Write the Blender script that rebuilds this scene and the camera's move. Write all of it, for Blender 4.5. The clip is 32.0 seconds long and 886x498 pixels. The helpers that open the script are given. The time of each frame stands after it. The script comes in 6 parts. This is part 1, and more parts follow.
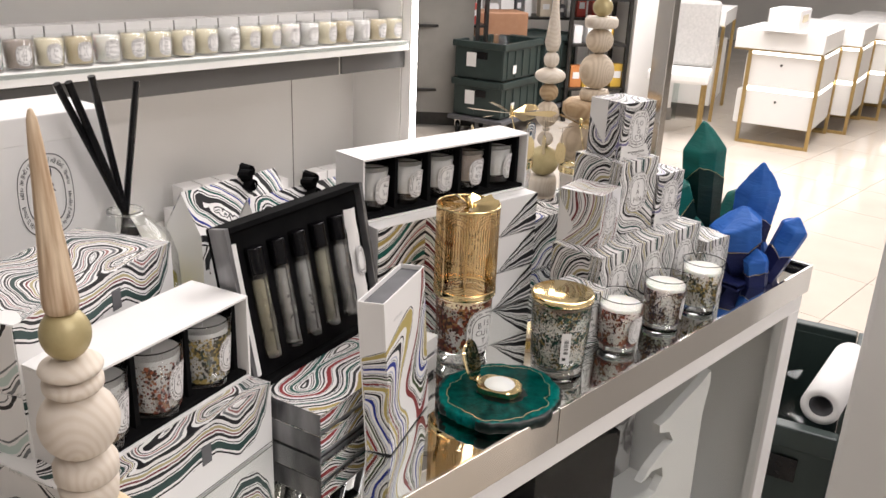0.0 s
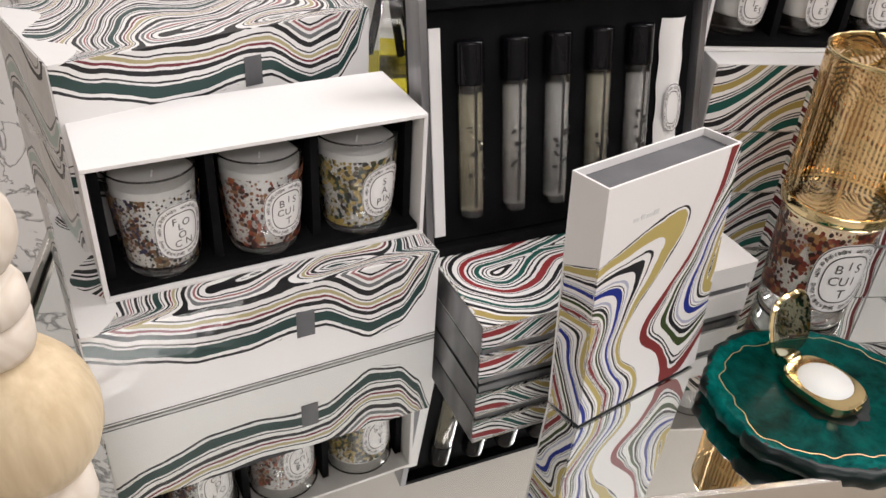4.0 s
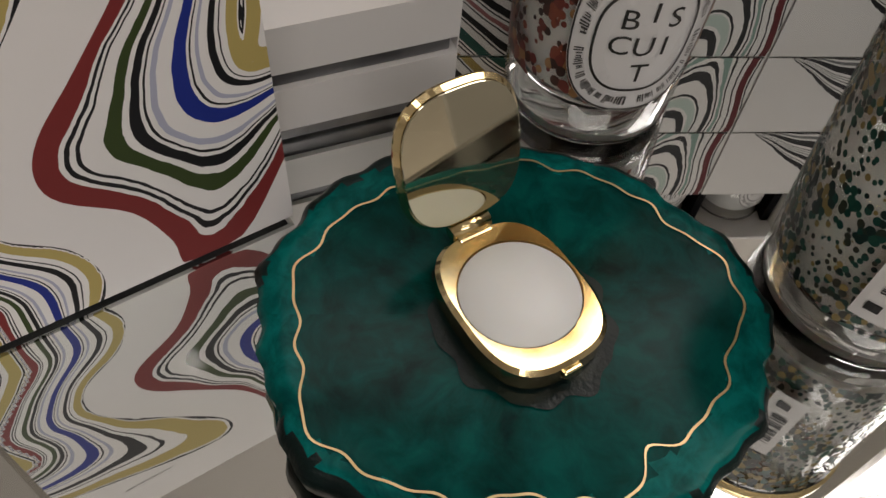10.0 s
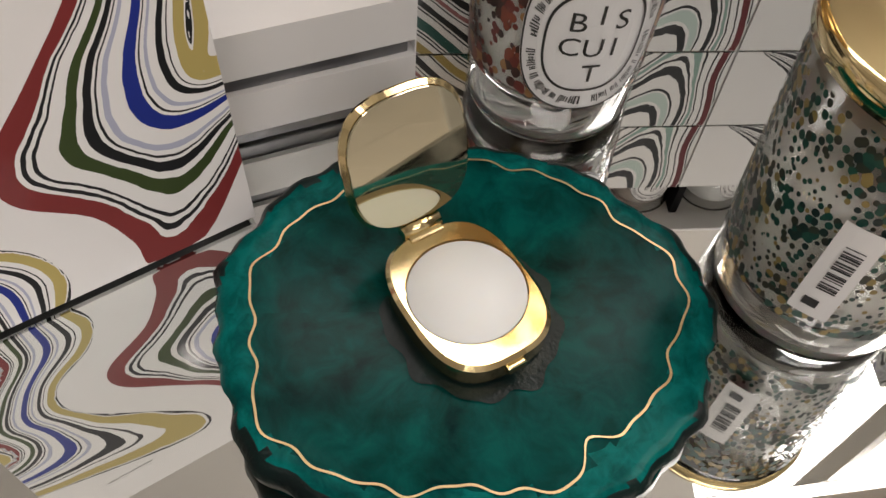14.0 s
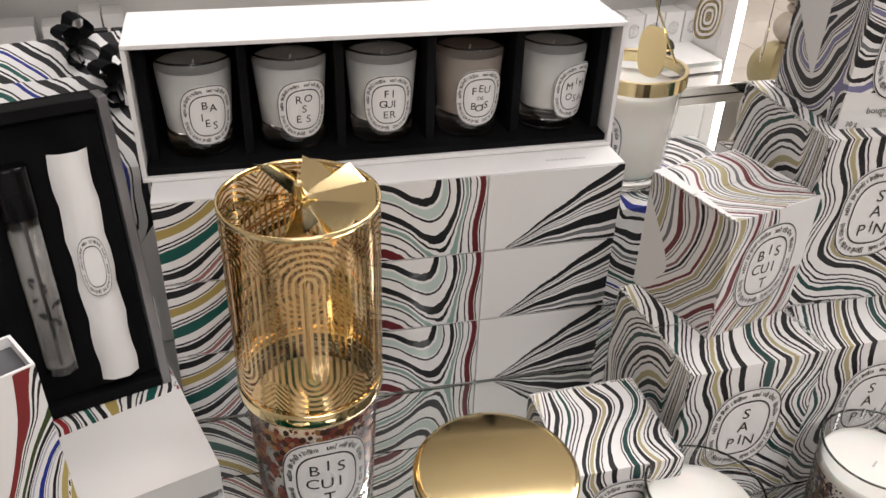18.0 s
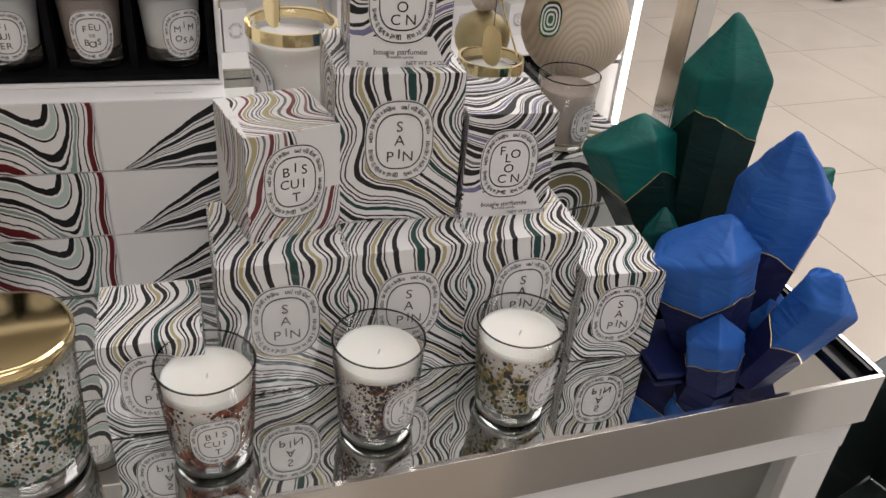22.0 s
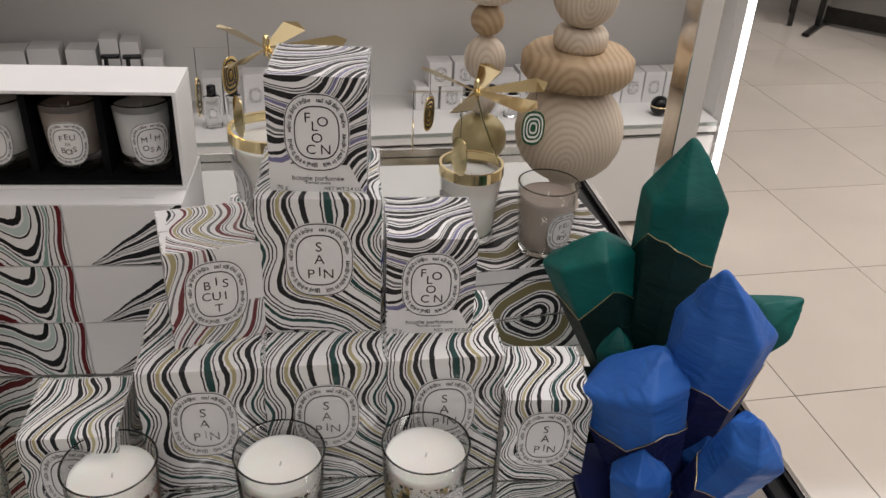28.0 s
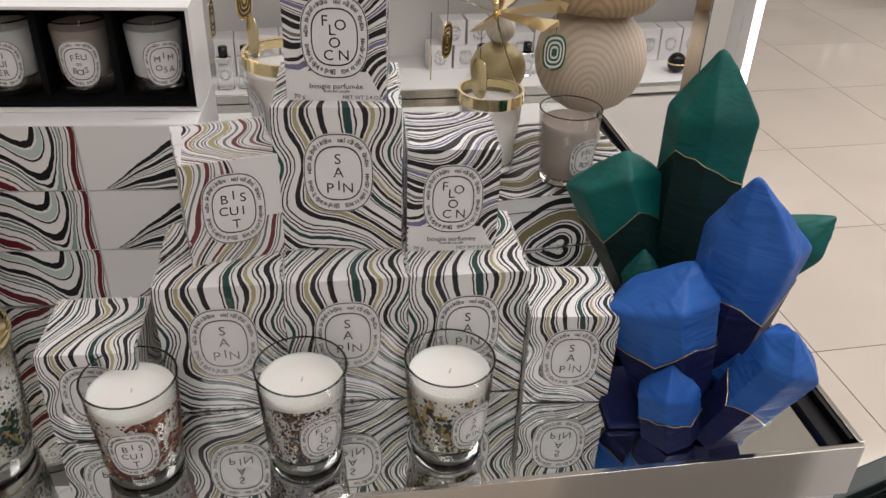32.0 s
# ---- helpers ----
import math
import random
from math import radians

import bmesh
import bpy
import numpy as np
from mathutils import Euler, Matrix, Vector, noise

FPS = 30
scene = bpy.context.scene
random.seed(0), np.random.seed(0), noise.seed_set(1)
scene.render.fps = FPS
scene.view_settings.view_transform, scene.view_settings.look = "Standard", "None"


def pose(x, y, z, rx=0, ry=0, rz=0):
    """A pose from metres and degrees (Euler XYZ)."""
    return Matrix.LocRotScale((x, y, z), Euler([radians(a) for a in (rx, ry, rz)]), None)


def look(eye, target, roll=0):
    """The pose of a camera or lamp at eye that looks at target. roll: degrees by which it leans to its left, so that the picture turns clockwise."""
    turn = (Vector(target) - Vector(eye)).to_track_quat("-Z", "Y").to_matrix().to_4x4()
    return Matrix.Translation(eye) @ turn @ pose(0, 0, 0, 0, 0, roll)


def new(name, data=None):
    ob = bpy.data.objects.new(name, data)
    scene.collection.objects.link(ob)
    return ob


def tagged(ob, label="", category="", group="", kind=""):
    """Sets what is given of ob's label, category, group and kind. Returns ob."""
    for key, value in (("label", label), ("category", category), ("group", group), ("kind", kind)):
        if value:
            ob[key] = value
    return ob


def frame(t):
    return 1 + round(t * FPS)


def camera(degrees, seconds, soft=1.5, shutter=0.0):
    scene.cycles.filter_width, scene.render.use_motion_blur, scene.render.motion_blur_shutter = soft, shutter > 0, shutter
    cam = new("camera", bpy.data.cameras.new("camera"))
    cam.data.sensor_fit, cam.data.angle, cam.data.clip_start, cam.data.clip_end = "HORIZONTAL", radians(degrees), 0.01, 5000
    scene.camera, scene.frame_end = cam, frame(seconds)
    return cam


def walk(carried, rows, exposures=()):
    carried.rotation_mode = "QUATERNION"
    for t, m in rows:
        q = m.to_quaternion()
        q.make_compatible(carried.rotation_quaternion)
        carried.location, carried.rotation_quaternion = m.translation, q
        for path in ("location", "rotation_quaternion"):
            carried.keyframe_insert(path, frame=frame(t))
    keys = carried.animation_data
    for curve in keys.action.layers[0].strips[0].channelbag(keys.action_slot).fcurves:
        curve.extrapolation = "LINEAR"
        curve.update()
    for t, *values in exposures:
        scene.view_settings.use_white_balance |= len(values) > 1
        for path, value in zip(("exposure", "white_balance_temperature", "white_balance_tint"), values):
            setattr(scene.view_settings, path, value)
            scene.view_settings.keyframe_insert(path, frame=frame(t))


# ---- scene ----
cam = camera(55.5, 32.0)
PATH = [
    (0, (0.4164, 0.3347, 1.3749), (1.6283, 1.7661, 0.6803), 2.38),
    (0.5, (0.4127, 0.3402, 1.3739), (1.6156, 1.7773, 0.6756), 2.90),
    (1, (0.4196, 0.3517, 1.3627), (1.5726, 1.8216, 0.6488), 4.33),
    (1.5, (0.4219, 0.3859, 1.3445), (1.4345, 1.9214, 0.5591), 4.84),
    (2, (0.4696, 0.4284, 1.3210), (1.3301, 2.0139, 0.4572), 5.46),
    (2.5, (0.5292, 0.4969, 1.2968), (1.2203, 2.0743, 0.2798), 5.93),
    (4.5, (0.7501, 0.5646, 1.2589), (0.8557, 2.2055, 0.1204), 3.33),
    (5, (0.7785, 0.6076, 1.2438), (0.8682, 2.2208, 0.0651), 3.41),
    (5.5, (0.8009, 0.6459, 1.2132), (0.9089, 2.2290, -0.0042), 4.91),
    (6, (0.8313, 0.6798, 1.1957), (1.0000, 2.2080, -0.0834), 6.32),
    (6.5, (0.8689, 0.7049, 1.1839), (1.0303, 2.1740, -0.1635), 6.22),
    (7, (0.9007, 0.7164, 1.1727), (1.0399, 2.1712, -0.1927), 5.94),
    (7.5, (0.9092, 0.7413, 1.1590), (1.0523, 2.1609, -0.2424), 6.24),
    (8, (0.9139, 0.7674, 1.1364), (1.0706, 2.1028, -0.3442), 7.19),
    (8.5, (0.9288, 0.7779, 1.1238), (1.1039, 2.0431, -0.4152), 7.88),
    (9, (0.9369, 0.7864, 1.1129), (1.1226, 1.9863, -0.4764), 8.25),
    (9.5, (0.9459, 0.7859, 1.1096), (1.1075, 1.9691, -0.4948), 7.37),
    (10, (0.9499, 0.7860, 1.1084), (1.1104, 1.9559, -0.5057), 6.54),
    (10.5, (0.9545, 0.7886, 1.1043), (1.1126, 1.9333, -0.5281), 5.86),
    (11, (0.9576, 0.7880, 1.1084), (1.1190, 1.9110, -0.5386), 5.82),
    (11.5, (0.9590, 0.7846, 1.1122), (1.1239, 1.9075, -0.5345), 5.87),
    (12, (0.9602, 0.7843, 1.1132), (1.1194, 1.9060, -0.5349), 5.83),
    (12.5, (0.9611, 0.7830, 1.1121), (1.1193, 1.9077, -0.5341), 5.78),
    (13, (0.9645, 0.7822, 1.1133), (1.1112, 1.9100, -0.5319), 5.35),
    (13.5, (0.9642, 0.7835, 1.1107), (1.1129, 1.9147, -0.5320), 5.55),
    (15.5, (0.9798, 0.7664, 1.1787), (1.0733, 2.1173, -0.2932), 2.96),
    (16, (0.9856, 0.7492, 1.2019), (1.1095, 2.2071, -0.1617), 2.29),
    (16.5, (0.9916, 0.7281, 1.2292), (1.1399, 2.2804, -0.0231), 1.18),
    (17, (0.9989, 0.7125, 1.2563), (1.2022, 2.3350, 0.1048), 0.94),
    (17.5, (1.0011, 0.6954, 1.2588), (1.2574, 2.3329, 0.1395), 1.71),
    (18, (1.0145, 0.6795, 1.2776), (1.4043, 2.3193, 0.2010), 2.14),
    (18.5, (1.0461, 0.6678, 1.2925), (1.5715, 2.2793, 0.2308), 1.87),
    (19, (1.0559, 0.6587, 1.2920), (1.6922, 2.2406, 0.2467), 2.81),
    (19.5, (1.0661, 0.6473, 1.2875), (1.7113, 2.2242, 0.2403), 2.89),
    (20, (1.0886, 0.6377, 1.2949), (1.7473, 2.1990, 0.2327), 3.53),
    (20.5, (1.1461, 0.5933, 1.2956), (1.7818, 2.1652, 0.2350), 6.35),
    (21, (1.1925, 0.5678, 1.2860), (1.6901, 2.1615, 0.1848), 5.51),
    (21.5, (1.2204, 0.5500, 1.2920), (1.6694, 2.1574, 0.1899), 5.05),
    (22, (1.2337, 0.5401, 1.2947), (1.6759, 2.1543, 0.1999), 5.00),
    (22.5, (1.2375, 0.5605, 1.2938), (1.6591, 2.1790, 0.1971), 4.42),
    (23, (1.2397, 0.5869, 1.2914), (1.6700, 2.2035, 0.1953), 3.12),
    (23.5, (1.2794, 0.5891, 1.2857), (1.7245, 2.2041, 0.1931), 3.34),
    (24, (1.3255, 0.5865, 1.2858), (1.7361, 2.1978, 0.1744), 4.94),
    (24.5, (1.3604, 0.5839, 1.2810), (1.7282, 2.2058, 0.1702), 5.14),
    (26.5, (1.3856, 0.5771, 1.3169), (1.5975, 2.2369, 0.2214), 3.92),
    (27, (1.3763, 0.5664, 1.3228), (1.5871, 2.2268, 0.2280), 3.94),
    (27.5, (1.3686, 0.5534, 1.3365), (1.5540, 2.2444, 0.2848), 3.59),
    (28, (1.3636, 0.5356, 1.3495), (1.5247, 2.2508, 0.3336), 3.15),
    (28.5, (1.3632, 0.5271, 1.3621), (1.5173, 2.2626, 0.3802), 2.69),
    (29, (1.3607, 0.5248, 1.3532), (1.5156, 2.2689, 0.3867), 2.31),
    (29.5, (1.3697, 0.5232, 1.3293), (1.5226, 2.2607, 0.3506), 1.90),
    (30, (1.3728, 0.5287, 1.3078), (1.5107, 2.2415, 0.2844), 1.82),
    (30.5, (1.3715, 0.5330, 1.3031), (1.5012, 2.2264, 0.2468), 1.89),
    (31, (1.3680, 0.5313, 1.3051), (1.5077, 2.2228, 0.2472), 2.02),
    (31.5, (1.3648, 0.5278, 1.3064), (1.5008, 2.2145, 0.2403), 2.11),
    (32, (1.3588, 0.5280, 1.3080), (1.4888, 2.2128, 0.2382), 2.10),
]
walk(cam, [(t, look(eye, target, roll)) for t, eye, target, roll in PATH], exposures=[(t, stops, 6130 if 0.5 < t < 4 else 6550 if 9.5 < t < 17 else 6300, 13) for t, stops in ((0, -0.12), (1, 0.05), (2, 0.46), (2.5, 0.36), (4.5, -0.2), (5, -0.16), (6, -0.85), (7, -0.66), (8, -0.44), (9, -0.6), (10, -1.08), (11, -1.05), (12, -0.6), (13, -0.53), (15.5, -0.35), (16, -0.17), (17, -0.27), (18, -0.33), (19, -1.1), (20, -1.05), (21, -0.87), (22, -0.82), (23, -0.9), (24, -0.85), (27, -0.76), (28, -1.02), (29, -1.12), (30, -0.88), (32, -0.85))])

# ---- world and light ----
TOP = 0.90
world = bpy.data.worlds.new("store_world")
scene.world = world
world.use_nodes = True
bg = world.node_tree.nodes["Background"]
bg.inputs[0].default_value = (1.0, 0.97, 0.94, 1)
bg.inputs[1].default_value = 0.25


def area_lamp(name, x, y, z, sx, sy, power, color=(1.0, 0.95, 0.905), rx=0, ry=0, rz=0):
    d = bpy.data.lights.new(name, "AREA")
    d.shape, d.size, d.size_y, d.energy, d.color = "RECTANGLE", sx, sy, power, color
    o = new(name, d)
    o.matrix_world = pose(x, y, z, rx, ry, rz)
    return o


def spot_lamp(name, eye, target, power, size=60, radius=0.04, color=(1.0, 0.94, 0.88)):
    d = bpy.data.lights.new(name, "SPOT")
    d.energy, d.spot_size, d.spot_blend, d.shadow_soft_size, d.color = power, radians(size), 0.6, radius, color
    o = new(name, d)
    o.matrix_world = look(eye, target)
    return o


# ---- materials ----
def material(name, color=(0.8, 0.8, 0.8), rough=0.5, metal=0.0, **extra):
    m = bpy.data.materials.new(name)
    m.use_nodes = True
    b = m.node_tree.nodes["Principled BSDF"]
    b.inputs["Base Color"].default_value = (*color, 1)
    b.inputs["Roughness"].default_value = rough
    b.inputs["Metallic"].default_value = metal
    for key, value in extra.items():
        b.inputs[key.replace("_", " ")].default_value = value
    return m


def node(m, kind, **values):
    n = m.node_tree.nodes.new(kind)
    for key, value in values.items():
        if key in n.inputs:
            n.inputs[key].default_value = value
    return n


def link(m, a, b):
    m.node_tree.links.new(a, b)


def bsdf(m):
    return m.node_tree.nodes["Principled BSDF"]


def coords(m, scale=(1, 1, 1), shift=(0, 0, 0), per_object=0.0, turn=(0, 0, 0)):
    """Object coordinates, stretched; per_object moves the pattern from object to object."""
    tc = node(m, "ShaderNodeTexCoord")
    mp = node(m, "ShaderNodeMapping")
    mp.inputs["Scale"].default_value = scale
    mp.inputs["Location"].default_value = shift
    mp.inputs["Rotation"].default_value = [radians(a) for a in turn]
    link(m, tc.outputs["Object"], mp.inputs["Vector"])
    if not per_object:
        return mp.outputs[0]
    info = node(m, "ShaderNodeObjectInfo")
    mul = node(m, "ShaderNodeMath")
    mul.operation = "MULTIPLY"
    mul.inputs[1].default_value = per_object
    link(m, info.outputs["Random"], mul.inputs[0])
    add = node(m, "ShaderNodeVectorMath")
    link(m, mp.outputs[0], add.inputs[0])
    link(m, mul.outputs[0], add.inputs[1])
    return add.outputs[0]


def ramp(m, fac, stops, constant=False):
    n = node(m, "ShaderNodeValToRGB")
    e = n.color_ramp.elements
    n.color_ramp.interpolation = "CONSTANT" if constant else "LINEAR"
    while len(e) < len(stops):
        e.new(0.5)
    for el, (pos, col) in zip(e, stops):
        el.position, el.color = pos, (*col, 1)
    link(m, fac, n.inputs[0])
    return n.outputs[0]


def bump(m, height, strength=0.1, distance=0.001):
    n = node(m, "ShaderNodeBump")
    n.inputs["Strength"].default_value = strength
    n.inputs["Distance"].default_value = distance
    link(m, height, n.inputs["Height"])
    link(m, n.outputs[0], bsdf(m).inputs["Normal"])


def mottled(name, a, b, rough=0.5, metal=0.0, scale=20.0, detail=4.0, stretch=(1, 1, 1), relief=0.05, per_object=5.0, **extra):
    """A surface that wavers between two colours, with fine relief."""
    m = material(name, a, rough, metal, **extra)
    v = coords(m, stretch, per_object=per_object)
    n = node(m, "ShaderNodeTexNoise", Scale=scale, Detail=detail)
    link(m, v, n.inputs["Vector"])
    link(m, ramp(m, n.outputs[0], [(0.3, a), (0.7, b)]), bsdf(m).inputs["Base Color"])
    if relief:
        fine = node(m, "ShaderNodeTexNoise", Scale=scale * 12, Detail=3.0)
        link(m, v, fine.inputs["Vector"])
        bump(m, fine.outputs[0], relief, 0.0005)
    return m


INK, PAPER = (0.012, 0.012, 0.014), (0.80, 0.79, 0.78)
GREY, GREEN, GOLDINK, RED, BLUE = (0.16, 0.165, 0.17), (0.01, 0.085, 0.07), (0.38, 0.29, 0.09), (0.26, 0.025, 0.028), (0.015, 0.03, 0.24)
PALE, LILAC, MIST = (0.5, 0.6, 0.56), (0.19, 0.18, 0.32), (0.42, 0.44, 0.56)
K = INK


def bands(colours, gap=1.0):
    """Ramps for lines of ink (colour, width and, where it differs, the gap before it), set apart by paper."""
    lines = [(c[0], c[1], c[2] if len(c) > 2 else gap) for c in colours]
    total = sum(w + g for _, w, g in lines)
    stops, pos = [], 0.0
    for c, w, g in lines:
        stops += [(pos, PAPER), (pos + g / total, c)]
        pos += (w + g) / total
    return stops[:32], ([(0.0, PAPER)] + stops[32:] if len(stops) > 32 else []), (stops[32][0] if len(stops) > 32 else 1.0)


def printed(name, colours, gap=0.8, gloss=0.45, film=0.4, crinkle=0.0):
    """White card with flowing bands of ink. The mesh carries the field that the bands follow and where the card stays bare."""
    m = material(name, PAPER, gloss, 0.0, Coat_Weight=film, Coat_Roughness=0.05, Specular_IOR_Level=0.2)
    flow = node(m, "ShaderNodeAttribute")
    flow.attribute_name = "flow"
    wob = node(m, "ShaderNodeTexNoise", Scale=160.0, Detail=2.0)
    link(m, coords(m), wob.inputs["Vector"])
    shake = node(m, "ShaderNodeMath")
    shake.operation = "MULTIPLY_ADD"
    shake.inputs[1].default_value = 0.02
    link(m, wob.outputs[0], shake.inputs[0])
    link(m, flow.outputs["Fac"], shake.inputs[2])
    frac = node(m, "ShaderNodeMath")
    frac.operation = "FRACT"
    link(m, shake.outputs[0], frac.inputs[0])
    first, second, border = bands(colours, gap)
    col = ramp(m, frac.outputs[0], first, constant=True)
    if second:
        past = node(m, "ShaderNodeMath")
        past.operation = "GREATER_THAN"
        past.inputs[1].default_value = border
        link(m, frac.outputs[0], past.inputs[0])
        both = node(m, "ShaderNodeMixRGB")
        link(m, past.outputs[0], both.inputs[0])
        link(m, col, both.inputs[1])
        link(m, ramp(m, frac.outputs[0], second, constant=True), both.inputs[2])
        col = both.outputs[0]
    bare = node(m, "ShaderNodeAttribute")
    bare.attribute_name = "bare"
    cut = node(m, "ShaderNodeMath")
    cut.operation = "GREATER_THAN"
    cut.inputs[1].default_value = 0.5
    link(m, bare.outputs["Fac"], cut.inputs[0])
    mix = node(m, "ShaderNodeMixRGB")
    link(m, cut.outputs[0], mix.inputs[0])
    link(m, col, mix.inputs[1])
    mix.inputs[2].default_value = (*PAPER, 1)
    fine = node(m, "ShaderNodeTexNoise", Scale=900.0, Detail=2.0)
    tone = node(m, "ShaderNodeMixRGB")
    tone.blend_type = "MULTIPLY"
    tone.inputs[0].default_value = 0.1
    link(m, mix.outputs[0], tone.inputs[1])
    link(m, fine.outputs[0], tone.inputs[2])
    link(m, tone.outputs[0], bsdf(m).inputs["Base Color"])
    if crinkle:
        wr = node(m, "ShaderNodeTexNoise", Scale=28.0, Detail=3.0, Distortion=1.2)
        link(m, coords(m, per_object=9.0), wr.inputs["Vector"])
        n = node(m, "ShaderNodeBump")
        n.inputs["Strength"].default_value = crinkle
        n.inputs["Distance"].default_value = 0.004
        link(m, wr.outputs[0], n.inputs["Height"])
        link(m, n.outputs[0], bsdf(m).inputs["Coat Normal"])
    return m


ROSE = (0.33, 0.14, 0.14)
DEEP_GREEN, PALEGOLD = (0.012, 0.055, 0.05), (0.42, 0.37, 0.2)
M_SAPIN = printed("print_green_gold", [(K, .9, 1.5), (K, .9, 1.5), (K, 1.2, 2.0), (K, 3.4, 4.4), (K, .8, 1.5), (PALEGOLD, 3.0, 1.2), (K, 3.8, 1.5), (K, .8, 1.4), (K, 3.2, 4.6), (K, 1.0, 8.0),
                                       (DEEP_GREEN, 4.0, 1.2), (K, 1.0, 1.2), (K, 3.0, 3.0), (PALEGOLD, 2.5, 1.5), (K, 1.0, 3.0), (K, 1.8, 1.8), (K, 3.2, 2.8), (K, 1.0, 1.5), (DEEP_GREEN, 2.5, 3.0)], crinkle=0.25)
M_FLOCON = printed("print_black_lilac", [(K, 3.4, 1.4), (K, .7, .8), (K, .7, .9), (LILAC, 2.6, 1.4), (K, .7, .7), (K, 4.4, 2.6), (GREY, .8, .9), (K, .7, .9), (K, 4.0, 3.0), (LILAC, 1.6, .8), (K, .8, .8), (K, 2.2, 2.4), (K, .7, .8), (GREY, 1.6, 1.0), (K, 3.6, 2.0)], crinkle=0.2)
# Red and gold inks greyed to carry the glare of the crinkled film.
M_BISCUIT = printed("print_red_gold_glare", [(GREY, 1.0, 1.4), (K, .6, 1.0), (PALEGOLD, 3.0, 1.2), (K, .6, .7), (GREY, 1.6, 2.2), ((0.16, 0.035, 0.04), 2.8, 2.6), (K, .6, .8), (GREY, .8, 1.2), ((0.24, 0.12, 0.12), 1.8, 3.0), (K, 1.6, 1.2), (GREY, .7, .9), ((0.16, 0.035, 0.04), 1.6, 3.4), (PALEGOLD, 2.0, 1.0), (K, .6, .8), (GREY, 1.4, 1.6)], crinkle=0.3)
DARKRED, SAGE = (0.12, 0.012, 0.016), (0.24, 0.36, 0.32)
M_LONG = printed("print_red_green", [(K, 2.4, 12.0), (K, 1.0, 2.0), (K, 3.4, 8.0), (PALE, 3.4, 1.0), (K, 1.2, 1.0), (K, 3.6, 5.0), (K, 1.0, 1.6), (SAGE, 2.6, 1.4), (K, 1.2, 1.2), (K, 1.1, 4.0), (DARKRED, 5.0, 2.4), (K, .9, 1.1),
                                     (K, 3.0, 5.0), (PALE, 3.0, 1.0), (K, 1.2, 1.0), (DARKRED, 3.6, 3.0), (K, 1.0, 1.2), (K, 2.8, 4.0), (K, 1.0, 1.5)], film=0.12)
M_LONGDIAG = printed("print_diagonal", [(K, 3.0, 2.6), (K, .7, .9), (GREEN, 5.0, 3.4), (K, .8, .8), (K, .7, 1.0), (GOLDINK, 4.4, 2.8), (K, .8, .7), (K, 3.4, 3.6), (K, .7, .9), (ROSE, 2.0, 1.2), (K, .7, .8)], film=0.12)
M_FAN = printed("print_fan", [(K, 5.2, .3), (K, .8, 1.4), (K, 3.6, 2.6), (K, .8, 1.6), (GREY, .8, 1.4), (K, .8, 1.2), (K, 6.5, 2.6), (GREY, 3.0, 2.0), (K, 2.0, 2.4)], film=0.12)
M_GIFT = printed("print_gift", [(K, 1.2, 1.0), ((0.018, 0.05, 0.046), 4.2, 1.4), (K, .7, .9), (K, 2.0, 1.8), ((0.17, 0.03, 0.04), .9, 1.0), (PALEGOLD, 1.4, 1.0), (K, .8, .9), (K, 2.4, 2.0), (GREY, 1.6, 1.4), (ROSE, 1.2, 1.2), (K, .8, 1.0), (K, 2.4, 2.0), (GREY, .8, 1.0), (K, 1.0, 1.3), (K, 2.4, 2.2)], film=0.5, crinkle=0.12)
# Side print in paled inks: the wrapping film's glare is put into the colours.
M_GIFTSIDE = printed("print_gift_glare", [(GREY, 1.8, 8.0), (K, .5, 1.0), (PALE, 2.4, .8), (GREY, .6, .8), (K, 1.4, 12.0), (GREY, .6, 1.2), ((0.1, 0.13, 0.125), 2.2, 10.0)], film=0.6, crinkle=0.4)
M_TALL = printed("print_tall", [((0.20, 0.028, 0.028), 4.4, .6), (K, .7, .7), (K, .6, .7), ((0.04, 0.062, 0.018), 2.6, 3.0), (K, 2.0, 1.4), (K, .6, .8), (MIST, 1.6, 1.0), (BLUE, 3.8, 3.6), (K, .6, .8), (MIST, 1.2, 1.2), (K, 2.4, 2.8), (K, .7, 1.2), ((0.46, 0.37, 0.13), 4.6, 2.4), (K, .8, .5), (K, .1, .4)], film=0.03, gloss=0.6)
M_FLAT = printed("print_flat", [(K, .7, 1.6), (K, .7, 1.2), (GREEN, 3.0, 1.4), (K, .8, .8), (K, 1.4, 1.8), (RED, 3.6, 1.8), (K, .7, .8), (K, 2.8, 3.2), (K, .7, .9), (K, 1.8, 1.6), (GREEN, 2.6, 2.8), (K, .8, .8), (K, 3.0, 2.6), (GOLDINK, 4.6, 2.0), (K, .8, .8), (K, 2.0, 2.4)], film=0.2)
M_BAG = printed("print_bag", [(K, 3.4, 2.0), (K, .8, .9), (GREEN, 2.0, 1.6), (K, .8, .8), (BLUE, 1.6, 3.4), (K, .8, .8), (K, 3.0, 3.4), (K, .8, 1.2), (K, 2.0, 2.6), (GREY, 1.6, 1.6), (K, .8, .8)])
M_ARCS = printed("print_black_arcs", [(K, 4.0, 3.0), (K, 1.0, 1.2), (K, 3.4, 3.0), (K, 1.0, 1.2), ((0.2, 0.17, 0.08), 7.0, 1.4), (K, 1.0, 1.0), (K, 4.4, 3.4), (GREY, 1.0, 1.2)], film=0.3)
M_CARD = mottled("white_card", (0.80, 0.79, 0.78), (0.76, 0.75, 0.745), 0.55, scale=8, relief=0.04)
